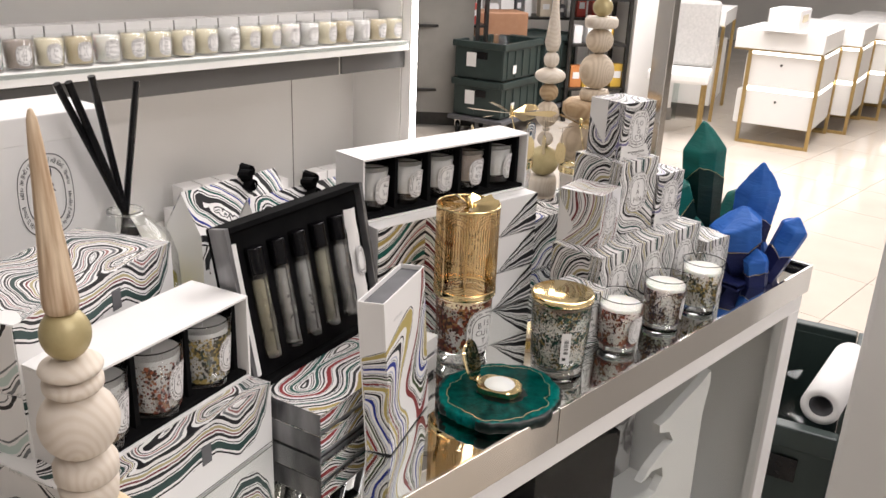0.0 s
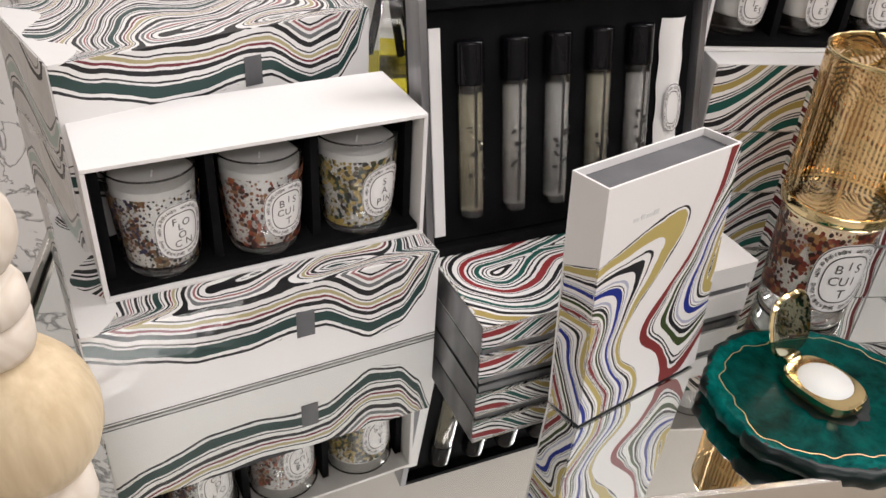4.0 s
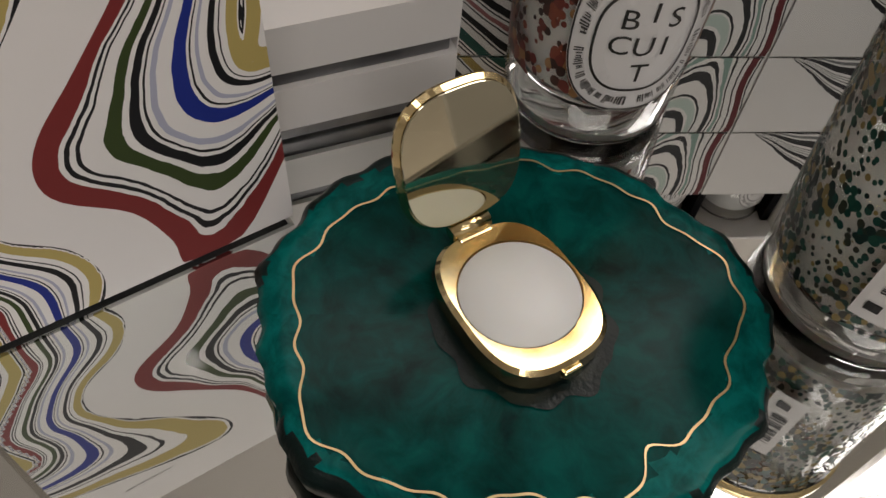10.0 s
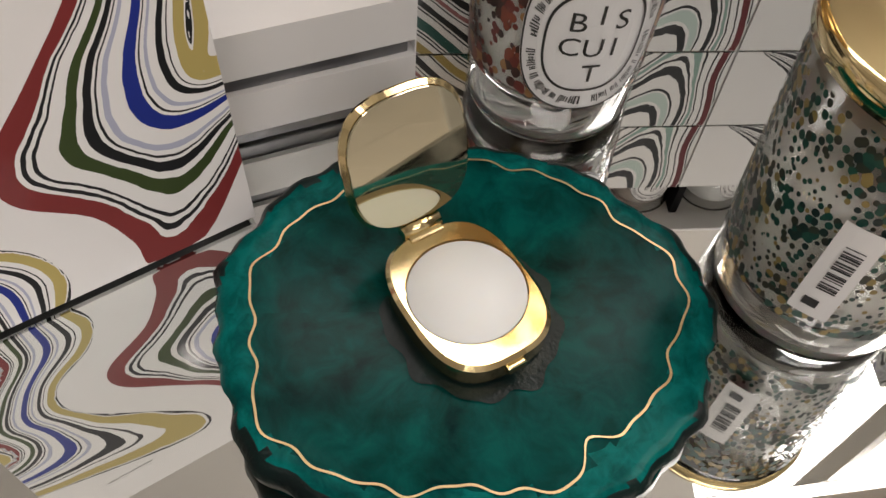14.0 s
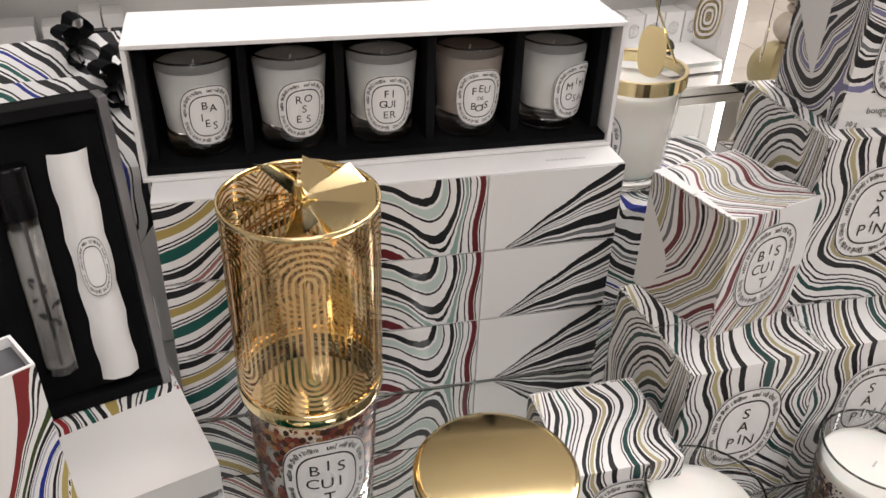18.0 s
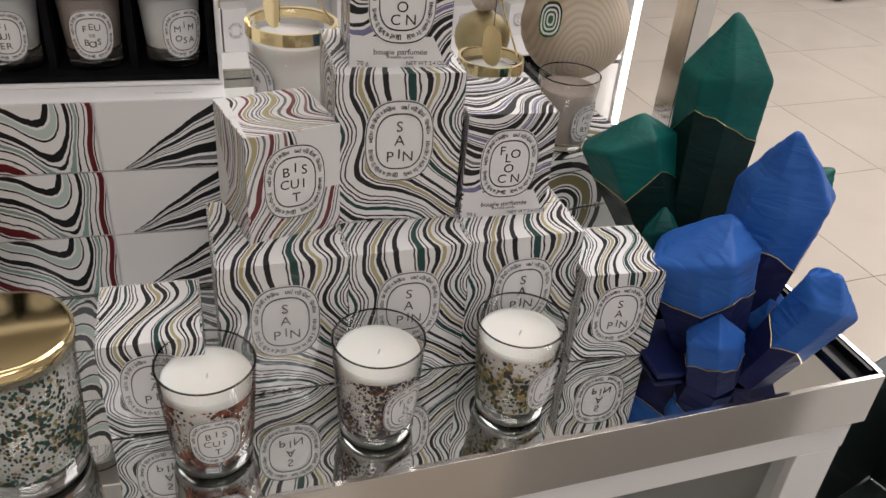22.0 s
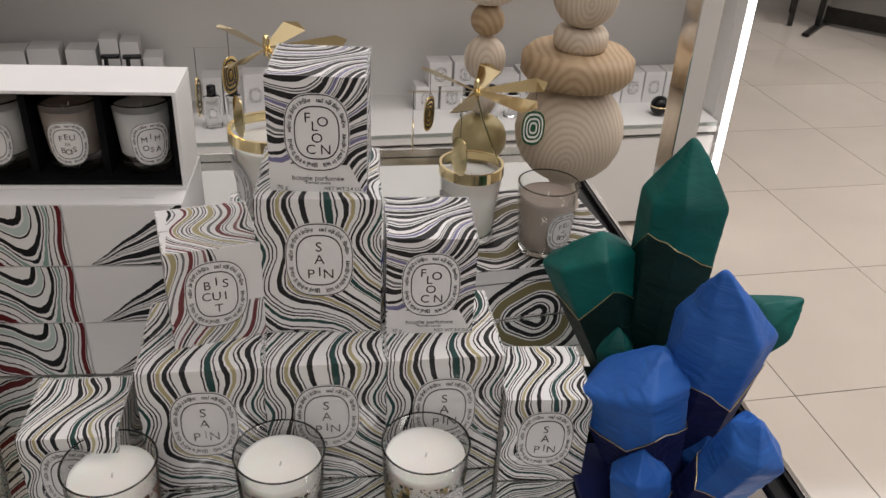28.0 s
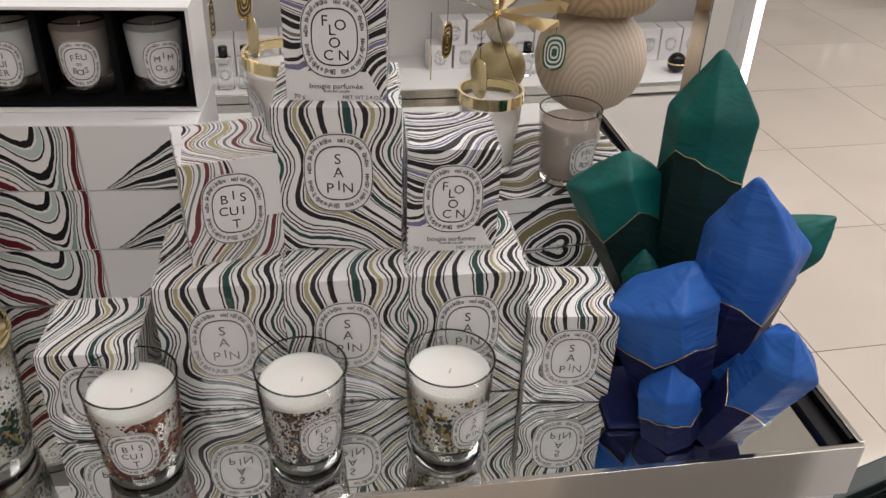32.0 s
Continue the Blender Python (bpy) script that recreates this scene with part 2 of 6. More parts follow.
M_BLACKCARD = mottled("black_card", (0.004, 0.004, 0.0045), (0.008, 0.008, 0.0085), 0.8, scale=30, Specular_IOR_Level=0.06)
M_FAINTINK = mottled("faint_blind_print", (0.60, 0.60, 0.595), (0.64, 0.64, 0.635), 0.4, scale=60, relief=0)
M_GREYCARD = mottled("grey_card", (0.075, 0.076, 0.082), (0.11, 0.11, 0.118), 0.6, scale=40)
M_SILVERCARD = mottled("silver_card", (0.3, 0.3, 0.31), (0.06, 0.06, 0.065), 0.35, 0.6, scale=30, stretch=(1, 1, 0.3))
M_MIRROR = material("mirror_top", (0.84, 0.85, 0.84), 0.015, 1.0)
M_STEEL = mottled("polished_steel", (0.62, 0.6, 0.57), (0.68, 0.66, 0.63), 0.14, 1.0, scale=6, relief=0.01)
M_BLACK = mottled("black_lacquer", (0.005, 0.005, 0.006), (0.010, 0.010, 0.011), 0.22, scale=12, Specular_IOR_Level=0.3)
M_GOLD = mottled("gold_metal", (0.78, 0.63, 0.34), (0.85, 0.70, 0.40), 0.1, 1.0, scale=15, relief=0.01)
M_WAX = mottled("white_wax", (0.79, 0.765, 0.725), (0.74, 0.715, 0.67), 0.5, scale=25, relief=0.08, Subsurface_Weight=0.15)
M_GREYWAX = mottled("taupe_wax", (0.36, 0.30, 0.26), (0.32, 0.265, 0.23), 0.5, scale=25, relief=0.05)
M_PALEWAX = mottled("pale_yellow_wax", (0.74, 0.68, 0.52), (0.68, 0.61, 0.45), 0.5, scale=25)
M_CREAMWAX = mottled("cream_wax", (0.62, 0.53, 0.36), (0.55, 0.46, 0.3), 0.5, scale=25)


def agate(name, dark, mid, bright, rays=4.5):
    """Clouded resin: streaks that fan out from the middle, over slow blotches."""
    m = material(name, mid, 0.2, 0.0, Specular_IOR_Level=0.06)
    v = coords(m)
    sep = node(m, "ShaderNodeSeparateXYZ")
    link(m, v, sep.inputs[0])
    ang = node(m, "ShaderNodeMath")
    ang.operation = "ARCTAN2"
    link(m, sep.outputs[1], ang.inputs[0])
    link(m, sep.outputs[0], ang.inputs[1])
    far = node(m, "ShaderNodeVectorMath")
    far.operation = "LENGTH"
    link(m, v, far.inputs[0])
    mul = node(m, "ShaderNodeMath")
    mul.operation = "MULTIPLY"
    mul.inputs[1].default_value = 22.0
    link(m, far.outputs["Value"], mul.inputs[0])
    both = node(m, "ShaderNodeCombineXYZ")
    link(m, ang.outputs[0], both.inputs[0])
    link(m, mul.outputs[0], both.inputs[1])
    streak = node(m, "ShaderNodeTexNoise", Scale=rays, Detail=5.0, Roughness=0.6, Distortion=0.5)
    link(m, both.outputs[0], streak.inputs["Vector"])
    blot = node(m, "ShaderNodeTexNoise", Scale=30.0, Detail=3.0, Distortion=0.6)
    link(m, v, blot.inputs["Vector"])
    mix = node(m, "ShaderNodeMath")
    mix.operation = "MULTIPLY_ADD"
    mix.inputs[1].default_value = 0.55
    half = node(m, "ShaderNodeMath")
    half.operation = "MULTIPLY"
    half.inputs[1].default_value = 0.45
    link(m, blot.outputs[0], half.inputs[0])
    link(m, streak.outputs[0], mix.inputs[0])
    link(m, half.outputs[0], mix.inputs[2])
    link(m, ramp(m, mix.outputs[0], [(0.36, dark), (0.49, mid), (0.62, bright)]), bsdf(m).inputs["Base Color"])
    return m


M_AGATE = agate("green_resin", (0.0, 0.012, 0.011), (0.0, 0.036, 0.031), (0.0, 0.064, 0.055))
M_AGATELIGHT = agate("teal_resin", (0.0, 0.030, 0.028), (0.0, 0.070, 0.063), (0.001, 0.125, 0.112), 9.0)
M_AGATEDARK = mottled("dark_green_resin", (0.002, 0.006, 0.006), (0.003, 0.014, 0.012), 0.3, scale=60, relief=0.4, Specular_IOR_Level=0.2)


def painted(name, a, b, ridges=0.55):
    """Matt paint brushed over carved facets: uneven tone and sagging sideways ridges."""
    m = mottled(name, a, b, 0.5, scale=14, stretch=(1, 1, 3), relief=0, Specular_IOR_Level=0.25)
    v = coords(m, (1, 1, 3.6), per_object=2.0)
    n = node(m, "ShaderNodeTexNoise", Scale=26.0, Detail=2.0, Distortion=1.6)
    link(m, v, n.inputs["Vector"])
    bump(m, n.outputs[0], ridges, 0.004)
    return m


M_GREENCR = painted("green_painted_facets", (0.002, 0.068, 0.060), (0.003, 0.118, 0.102), .25)
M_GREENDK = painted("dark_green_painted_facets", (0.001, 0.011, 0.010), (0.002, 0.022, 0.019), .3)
M_BLUECR = painted("blue_painted_facets", (0.016, 0.088, 0.36), (0.03, 0.13, 0.45), .4)
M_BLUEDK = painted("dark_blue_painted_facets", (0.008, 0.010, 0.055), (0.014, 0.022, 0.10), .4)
M_WALL = mottled("white_wall", (0.78, 0.77, 0.75), (0.74, 0.73, 0.71), 0.6, scale=2, relief=0.03)
M_GREYWALL = mottled("grey_panel", (0.2, 0.19, 0.175), (0.24, 0.23, 0.21), 0.5, scale=5, relief=0.03)
M_FLOOR = mottled("cream_tile", (0.64, 0.575, 0.5), (0.58, 0.52, 0.45), 0.1, scale=2.5, relief=0.008)
M_GROUT = mottled("dark_joint", (0.2, 0.17, 0.14), (0.26, 0.22, 0.18), 0.8, scale=30)
M_INK = mottled("black_ink", (0.012, 0.012, 0.013), (0.02, 0.02, 0.02), 0.5, scale=90)
M_FOIL = mottled("grey_foil_ink", (0.055, 0.053, 0.05), (0.085, 0.08, 0.075), 0.3, 0.55, scale=90, relief=0)
M_GOLDINK = mottled("gold_foil_ink", (0.5, 0.4, 0.2), (0.6, 0.48, 0.26), 0.3, 0.8, scale=90, relief=0)
M_GREENPLASTIC = mottled("green_crate_plastic", (0.018, 0.03, 0.028), (0.026, 0.042, 0.039), 0.45, scale=10)
M_RAIL = mottled("dark_grey_rail", (0.085, 0.083, 0.08), (0.1, 0.098, 0.095), 0.5, scale=5, relief=0.03)
M_BRASS = mottled("brushed_brass", (0.5, 0.36, 0.16), (0.42, 0.3, 0.13), 0.3, 1.0, scale=20)
M_BLACKMETAL = mottled("black_metal", (0.02, 0.019, 0.018), (0.035, 0.033, 0.03), 0.4, 0.5, scale=20)


def wood(name, a, b, rings=55.0, warp=3.0):
    """Turned wood whose growth rings show as ovals on its swellings."""
    m = material(name, a, 0.6)
    v = coords(m, (1, 1, 0.62), per_object=0.012)
    w = node(m, "ShaderNodeTexWave", Scale=rings, Distortion=warp, Detail=1.5)
    w.inputs["Detail Scale"].default_value = 0.6
    w.wave_type, w.rings_direction = "RINGS", "Y"
    link(m, v, w.inputs["Vector"])
    n = node(m, "ShaderNodeTexNoise", Scale=240.0, Detail=3.0)
    link(m, coords(m, (1, 1, 0.08)), n.inputs["Vector"])
    mix = node(m, "ShaderNodeMixRGB")
    mix.inputs[0].default_value = 0.25
    link(m, ramp(m, w.outputs[0], [(0.25, a), (0.95, b)]), mix.inputs[1])
    link(m, ramp(m, n.outputs[0], [(0.3, a), (0.75, b)]), mix.inputs[2])
    link(m, mix.outputs[0], bsdf(m).inputs["Base Color"])
    bump(m, n.outputs[0], 0.12, 0.0006)
    return m


M_WOOD = wood("pale_turned_wood", (0.63, 0.535, 0.42), (0.50, 0.405, 0.30), 85, 2.2)
M_OAK = wood("honey_turned_wood", (0.45, 0.33, 0.20), (0.33, 0.215, 0.115), 60, 2.5)
M_MAPLE = wood("cream_turned_wood", (0.68, 0.61, 0.53), (0.61, 0.53, 0.44), 75, 2.2)
M_STRIPED = mottled("striped_wood", (0.76, 0.62, 0.45), (0.36, 0.22, 0.12), 0.55, scale=230, stretch=(1, 1, 0.02), relief=0.1)
M_GRAIN = mottled("yellow_pale_wood", (0.66, 0.54, 0.36), (0.54, 0.42, 0.26), 0.6, scale=200, stretch=(1, 1, 0.05), relief=0.1)
M_GILT = mottled("worn_gilt", (0.52, 0.44, 0.24), (0.38, 0.31, 0.15), 0.42, 0.3, scale=40, relief=0.2)


def glassy(name, tint=(1, 1, 1), gloss=1.0, rough=0.02):
    """Thin clear glass: light passes straight on, the sheen grows at the edges."""
    m = bpy.data.materials.new(name)
    m.use_nodes = True
    t = m.node_tree
    t.nodes.remove(t.nodes["Principled BSDF"])
    out = t.nodes["Material Output"]
    clear = node(m, "ShaderNodeBsdfTransparent")
    clear.inputs[0].default_value = (*tint, 1)
    shine = node(m, "ShaderNodeBsdfGlossy", Roughness=rough)
    edge = node(m, "ShaderNodeLayerWeight", Blend=0.5)
    steep = node(m, "ShaderNodeMath")
    steep.operation = "POWER"
    steep.inputs[1].default_value = 4.0
    link(m, edge.outputs["Facing"], steep.inputs[0])
    mul = node(m, "ShaderNodeMath")
    mul.operation = "MULTIPLY_ADD"
    mul.inputs[1].default_value, mul.inputs[2].default_value = 0.6 * gloss, 0.035 * gloss
    mul.use_clamp = True
    link(m, steep.outputs[0], mul.inputs[0])
    mix = node(m, "ShaderNodeMixShader")
    link(m, mul.outputs[0], mix.inputs[0])
    link(m, clear.outputs[0], mix.inputs[1])
    link(m, shine.outputs[0], mix.inputs[2])
    link(m, mix.outputs[0], out.inputs[0])
    return m


M_GLASS = glassy("clear_glass", (0.975, 0.98, 0.975), 1.1)
M_THICKGLASS = material("thick_glass", (0.95, 0.96, 0.955), 0.03, Transmission_Weight=1.0, IOR=1.45)
M_SMOKE = material("smoky_glass_foot", (0.72, 0.71, 0.70), 0.06, Transmission_Weight=1.0, IOR=1.5)
M_RIM = glassy("glass_rim", (0.30, 0.30, 0.29), 1.4, 0.03)
M_CASEPANE = glassy("case_glass", (0.95, 0.96, 0.955), 0.12)
M_COVER = glassy("mirror_cover_glass", (0.99, 0.995, 0.99), 0.05)
M_PANE = glassy("side_pane_glass", (0.9, 0.93, 0.92), 0.8)


def confetti(name, colours, scale=400.0, cover=0.60, least=0.32):
    """A clear sleeve printed with clustered petals and dots."""
    m = material(name, colours[0], 0.35)
    v = coords(m, (1, 1, 0.8), per_object=3.0)
    dots = node(m, "ShaderNodeTexVoronoi", Scale=scale, Randomness=0.9)
    link(m, v, dots.inputs["Vector"])
    dens = node(m, "ShaderNodeTexNoise", Scale=62.0, Detail=2.0)
    link(m, v, dens.inputs["Vector"])
    lim = node(m, "ShaderNodeMapRange")
    lim.inputs[1].default_value, lim.inputs[2].default_value = 0.4, 0.62
    lim.inputs[3].default_value, lim.inputs[4].default_value = least, cover + 0.16
    link(m, dens.outputs[0], lim.inputs[0])
    on = node(m, "ShaderNodeMath")
    on.operation = "LESS_THAN"
    link(m, dots.outputs["Distance"], on.inputs[0])
    link(m, lim.outputs[0], on.inputs[1])
    sep = node(m, "ShaderNodeSeparateColor")
    link(m, dots.outputs["Color"], sep.inputs[0])
    n = len(colours)
    link(m, ramp(m, sep.outputs[0], [(i / n, c) for i, c in enumerate(colours)], constant=True), bsdf(m).inputs["Base Color"])
    link(m, on.outputs[0], bsdf(m).inputs["Alpha"])
    return m


M_DOTS_RED = confetti("dots_red_brown", [(0.15, 0.03, 0.02), (0.05, 0.015, 0.01), (0.2, 0.1, 0.045), (0.03, 0.012, 0.01), (0.22, 0.06, 0.025)])
M_DOTS_NIGHT = confetti("dots_black_violet", [(0.012, 0.01, 0.014), (0.02, 0.015, 0.05), (0.12, 0.05, 0.02), (0.015, 0.012, 0.012), (0.14, 0.1, 0.05)], 500)
M_DOTS_GOLD = confetti("dots_gold_black", [(0.27, 0.2, 0.06), (0.015, 0.014, 0.012), (0.06, 0.05, 0.02), (0.3, 0.23, 0.08), (0.015, 0.03, 0.022)])
M_DOTS_GREEN = confetti("dots_green_gold", [(0.006, 0.05, 0.038), (0.008, 0.02, 0.018), (0.27, 0.2, 0.07), (0.012, 0.065, 0.045), (0.03, 0.03, 0.02)], 430, 0.52)
M_DOTS_LANTERN = confetti("dots_dark_red_brown", [(0.14, 0.025, 0.018), (0.05, 0.015, 0.01), (0.3, 0.16, 0.06), (0.03, 0.012, 0.01), (0.2, 0.05, 0.025)], 330, 0.72, 0.36)


def filigree(name):
    """Amber glass with raised gold lines nested in arches."""
    m = bpy.data.materials.new(name)
    m.use_nodes = True
    b = bsdf(m)
    b.inputs["Base Color"].default_value = (0.70, 0.52, 0.27, 1)
    b.inputs["Metallic"].default_value, b.inputs["Roughness"].default_value = 1.0, 0.14
    clear = node(m, "ShaderNodeBsdfTransparent")
    clear.inputs[0].default_value = (0.86, 0.70, 0.48, 1)
    shine = node(m, "ShaderNodeBsdfGlossy", Roughness=0.05)
    shine.inputs[0].default_value = (1.0, 0.86, 0.62, 1)
    glass = node(m, "ShaderNodeMixShader")
    glass.inputs[0].default_value = 0.14
    link(m, clear.outputs[0], glass.inputs[1])
    link(m, shine.outputs[0], glass.inputs[2])
    flow = node(m, "ShaderNodeAttribute")
    flow.attribute_name = "flow"
    frac = node(m, "ShaderNodeMath")
    frac.operation = "FRACT"
    link(m, flow.outputs["Fac"], frac.inputs[0])
    on = node(m, "ShaderNodeMath")
    on.operation = "LESS_THAN"
    on.inputs[1].default_value = 0.46
    link(m, frac.outputs[0], on.inputs[0])
    mix = node(m, "ShaderNodeMixShader")
    link(m, on.outputs[0], mix.inputs[0])
    link(m, glass.outputs[0], mix.inputs[1])
    link(m, b.outputs[0], mix.inputs[2])
    link(m, mix.outputs[0], m.node_tree.nodes["Material Output"].inputs[0])
    return m


M_FILIGREE = filigree("gold_filigree_glass")


def glow(name, color, power):
    m = material(name, (1, 1, 1), 0.4)
    bsdf(m).inputs["Emission Color"].default_value = (*color, 1)
    bsdf(m).inputs["Emission Strength"].default_value = power
    return m


M_LED = glow("led_diffuser", (1.0, 0.96, 0.9), 8.0)


def veined(name, base, vein, scale=5.0, rough=0.15):
    m = material(name, base, rough)
    v = coords(m, (1, 1, 1))
    n = node(m, "ShaderNodeTexNoise", Scale=scale, Detail=6.0, Distortion=1.0)
    link(m, v, n.inputs["Vector"])
    link(m, ramp(m, n.outputs[0], [(0.0, base), (0.475, base), (0.497, vein), (0.515, base), (1.0, base)]), bsdf(m).inputs["Base Color"])
    return m


M_MARBLE = veined("grey_marble", (0.46, 0.445, 0.435), (0.11, 0.10, 0.10), 2.6)
M_WHITEMARBLE = veined("white_marble", (0.72, 0.72, 0.72), (0.2, 0.2, 0.2), 9.0)


# ---- building helpers ----
def part(name, bm, mat, parent, label="", smooth=False, m=None):
    me = bpy.data.meshes.new(name)
    bm.to_mesh(me)
    bm.free()
    if smooth:
        me.shade_smooth()
    if mat:
        me.materials.append(mat)
    o = new(name, me)
    o.parent = parent
    if m is not None:
        o.matrix_local = m
    if label:
        o["label"] = label
    return o


def thing(name, x, y, z, rz=0, label="", category="", group="", kind="", m=None):
    o = new(name)
    o.empty_display_size = 0.02
    o.matrix_world = m if m is not None else pose(x, y, z, 0, 0, rz)
    return tagged(o, label, category, group, kind)


def box(sx, sy, sz, x=0.0, y=0.0, z=0.0, bevel=0.0, bm=None, m=None):
    """A block whose base is centred at x, y, z."""
    bm = bm or bmesh.new()
    r = bmesh.ops.create_cube(bm, size=1.0, matrix=(m or Matrix()) @ Matrix.Translation((x, y, z + sz / 2)) @ Matrix.Diagonal((sx, sy, sz, 1)))
    if bevel:
        edges = list({e for v in r["verts"] for e in v.link_edges})
        bmesh.ops.bevel(bm, geom=edges, offset=bevel, segments=2, affect="EDGES", profile=0.5)
    return bm


def lathe(profile, seg=40, bm=None, m=None, closed=False):
    """A body turned round z from (radius, height) pairs."""
    bm = bm or bmesh.new()
    m = m or Matrix()
    rings = []
    for r, z in profile:
        if r < 1e-6:
            rings.append([bm.verts.new(m @ Vector((0, 0, z)))])
        else:
            rings.append([bm.verts.new(m @ Vector((r * math.cos(2 * math.pi * i / seg), r * math.sin(2 * math.pi * i / seg), z))) for i in range(seg)])
    pairs = list(zip(rings, rings[1:])) + ([(rings[-1], rings[0])] if closed else [])
    for a, b in pairs:
        for i in range(seg):
            j = (i + 1) % seg
            if len(a) == 1 and len(b) == 1:
                continue
            if len(a) == 1:
                bm.faces.new((a[0], b[j], b[i]))
            elif len(b) == 1:
                bm.faces.new((a[i], a[j], b[0]))
            else:
                bm.faces.new((a[i], a[j], b[j], b[i]))
    bmesh.ops.recalc_face_normals(bm, faces=bm.faces)
    return bm


def tube(a, b, r, seg=12, bm=None, r2=None):
    a, b = Vector(a), Vector(b)
    m = Matrix.Translation(a) @ (b - a).to_track_quat("Z", "Y").to_matrix().to_4x4()
    n = (b - a).length
    return lathe([(0, 0), (r, 0), (r2 if r2 is not None else r, n), (0, n)], seg, bm, m)


def superellipse(w, h, n=64, p=2.7):
    pts = []
    for i in range(n):
        a = 2 * math.pi * i / n
        c, d = math.cos(a), math.sin(a)
        pts.append((w / 2 * math.copysign(abs(c) ** (2 / p), c), h / 2 * math.copysign(abs(d) ** (2 / p), d)))
    return pts


GLYPHS = {}


def glyph(ch):
    """Corner points and faces of a letter of height 1, centred, from the built-in font."""
    if ch not in GLYPHS:
        c = bpy.data.curves.new("lettering", "FONT")
        c.body, c.size, c.align_x = ch, 1.0, "CENTER"
        c.resolution_u = 3
        o = bpy.data.objects.new("lettering", c)
        scene.collection.objects.link(o)
        me = bpy.data.meshes.new_from_object(o.evaluated_get(bpy.context.evaluated_depsgraph_get()))
        vs = [(v.co.x, v.co.y) for v in me.vertices]
        fs = [tuple(p.vertices) for p in me.polygons]
        bpy.data.objects.remove(o)
        bpy.data.curves.remove(c)
        bpy.data.meshes.remove(me)
        xs = [v[0] for v in vs]
        mid = (min(xs) + max(xs)) / 2
        GLYPHS[ch] = ([((x - mid) / 0.7, y / 0.7) for x, y in vs], fs)
    return GLYPHS[ch]


def flat_on(radius=None, slope=0.0):
    """Lays x, z and a small height d on a plane that faces -y, or round a body of that radius (and slope)."""
    if radius is None:
        return lambda x, z, d: Vector((x, -d, z))
    return lambda x, z, d: Vector(((radius + slope * z + d) * math.sin(x / radius), -(radius + slope * z + d) * math.cos(x / radius), z))


def write(bm, put, text, x, z, size, d):
    vs, fs = glyph(text)
    new_v = [bm.verts.new(put(x + a * size, z + (b - 0.5) * size, d)) for a, b in vs]
    for f in fs:
        try:
            bm.faces.new([new_v[i] for i in f])
        except ValueError:
            pass


def loop_band(bm, put, outer, inner, d):
    o = [bm.verts.new(put(x, z, d)) for x, z in outer]
    i = [bm.verts.new(put(x, z, d)) for x, z in inner]
    n = len(o)
    for k in range(n):
        bm.faces.new((o[k], o[(k + 1) % n], i[(k + 1) % n], i[k]))


WORDS = {
    "SAPIN": (("S", -.02, .62), ("A", 0, .06), ("P", -.46, -.6), ("I", .0, -.5), ("N", .48, -.6)),
    "FLOCON": (("F", -.5, .66), ("L", -.1, .3), ("O", .34, .5), ("O", 0, -.2), ("C", -.36, -.7), ("N", .48, -.7)),
    "BISCUIT": (("I", .04, .66), ("S", .58, .52), ("B", -.5, .5), ("C", -.62, -.06), ("U", -.02, -.08), ("I", .52, -.1), ("T", .06, -.7)),
    "ROSES": (("R", -.36, .6), ("O", .3, .62), ("S", .0, .05), ("E", -.4, -.5), ("S", .3, -.55)),
    "FIGUIER": (("F", -.2, .62), ("I", .25, .62), ("G", -.46, .02), ("U", .0, .02), ("I", .38, .02), ("E", -.25, -.6), ("R", .28, -.6)),
    "FEU": (("F", -.5, .45), ("E", 0, .58), ("U", .48, .5), ("B", -.48, -.45), ("O", -.05, -.58), ("I", .22, -.56), ("S", .5, -.42)),
    "MIMOSA": (("M", -.62, .36), ("I", -.04, .6), ("M", .56, .38), ("O", -.56, -.28), ("S", .0, -.44), ("A", .6, -.46)),
    "BAIES": (("B", -.2, .6), ("A", .35, .42), ("I", -.45, -.05), ("E", -.1, -.4), ("S", .42, -.58)),
    "TUBEREUSE": (("T", -.22, .85), ("U", .22, .85), ("B", -.46, .3), ("E", .0, .3), ("R", .42, .3), ("E", -.22, -.28), ("U", .24, -.28), ("S", -.22, -.85), ("E", .24, -.85)),
    "": (),
}


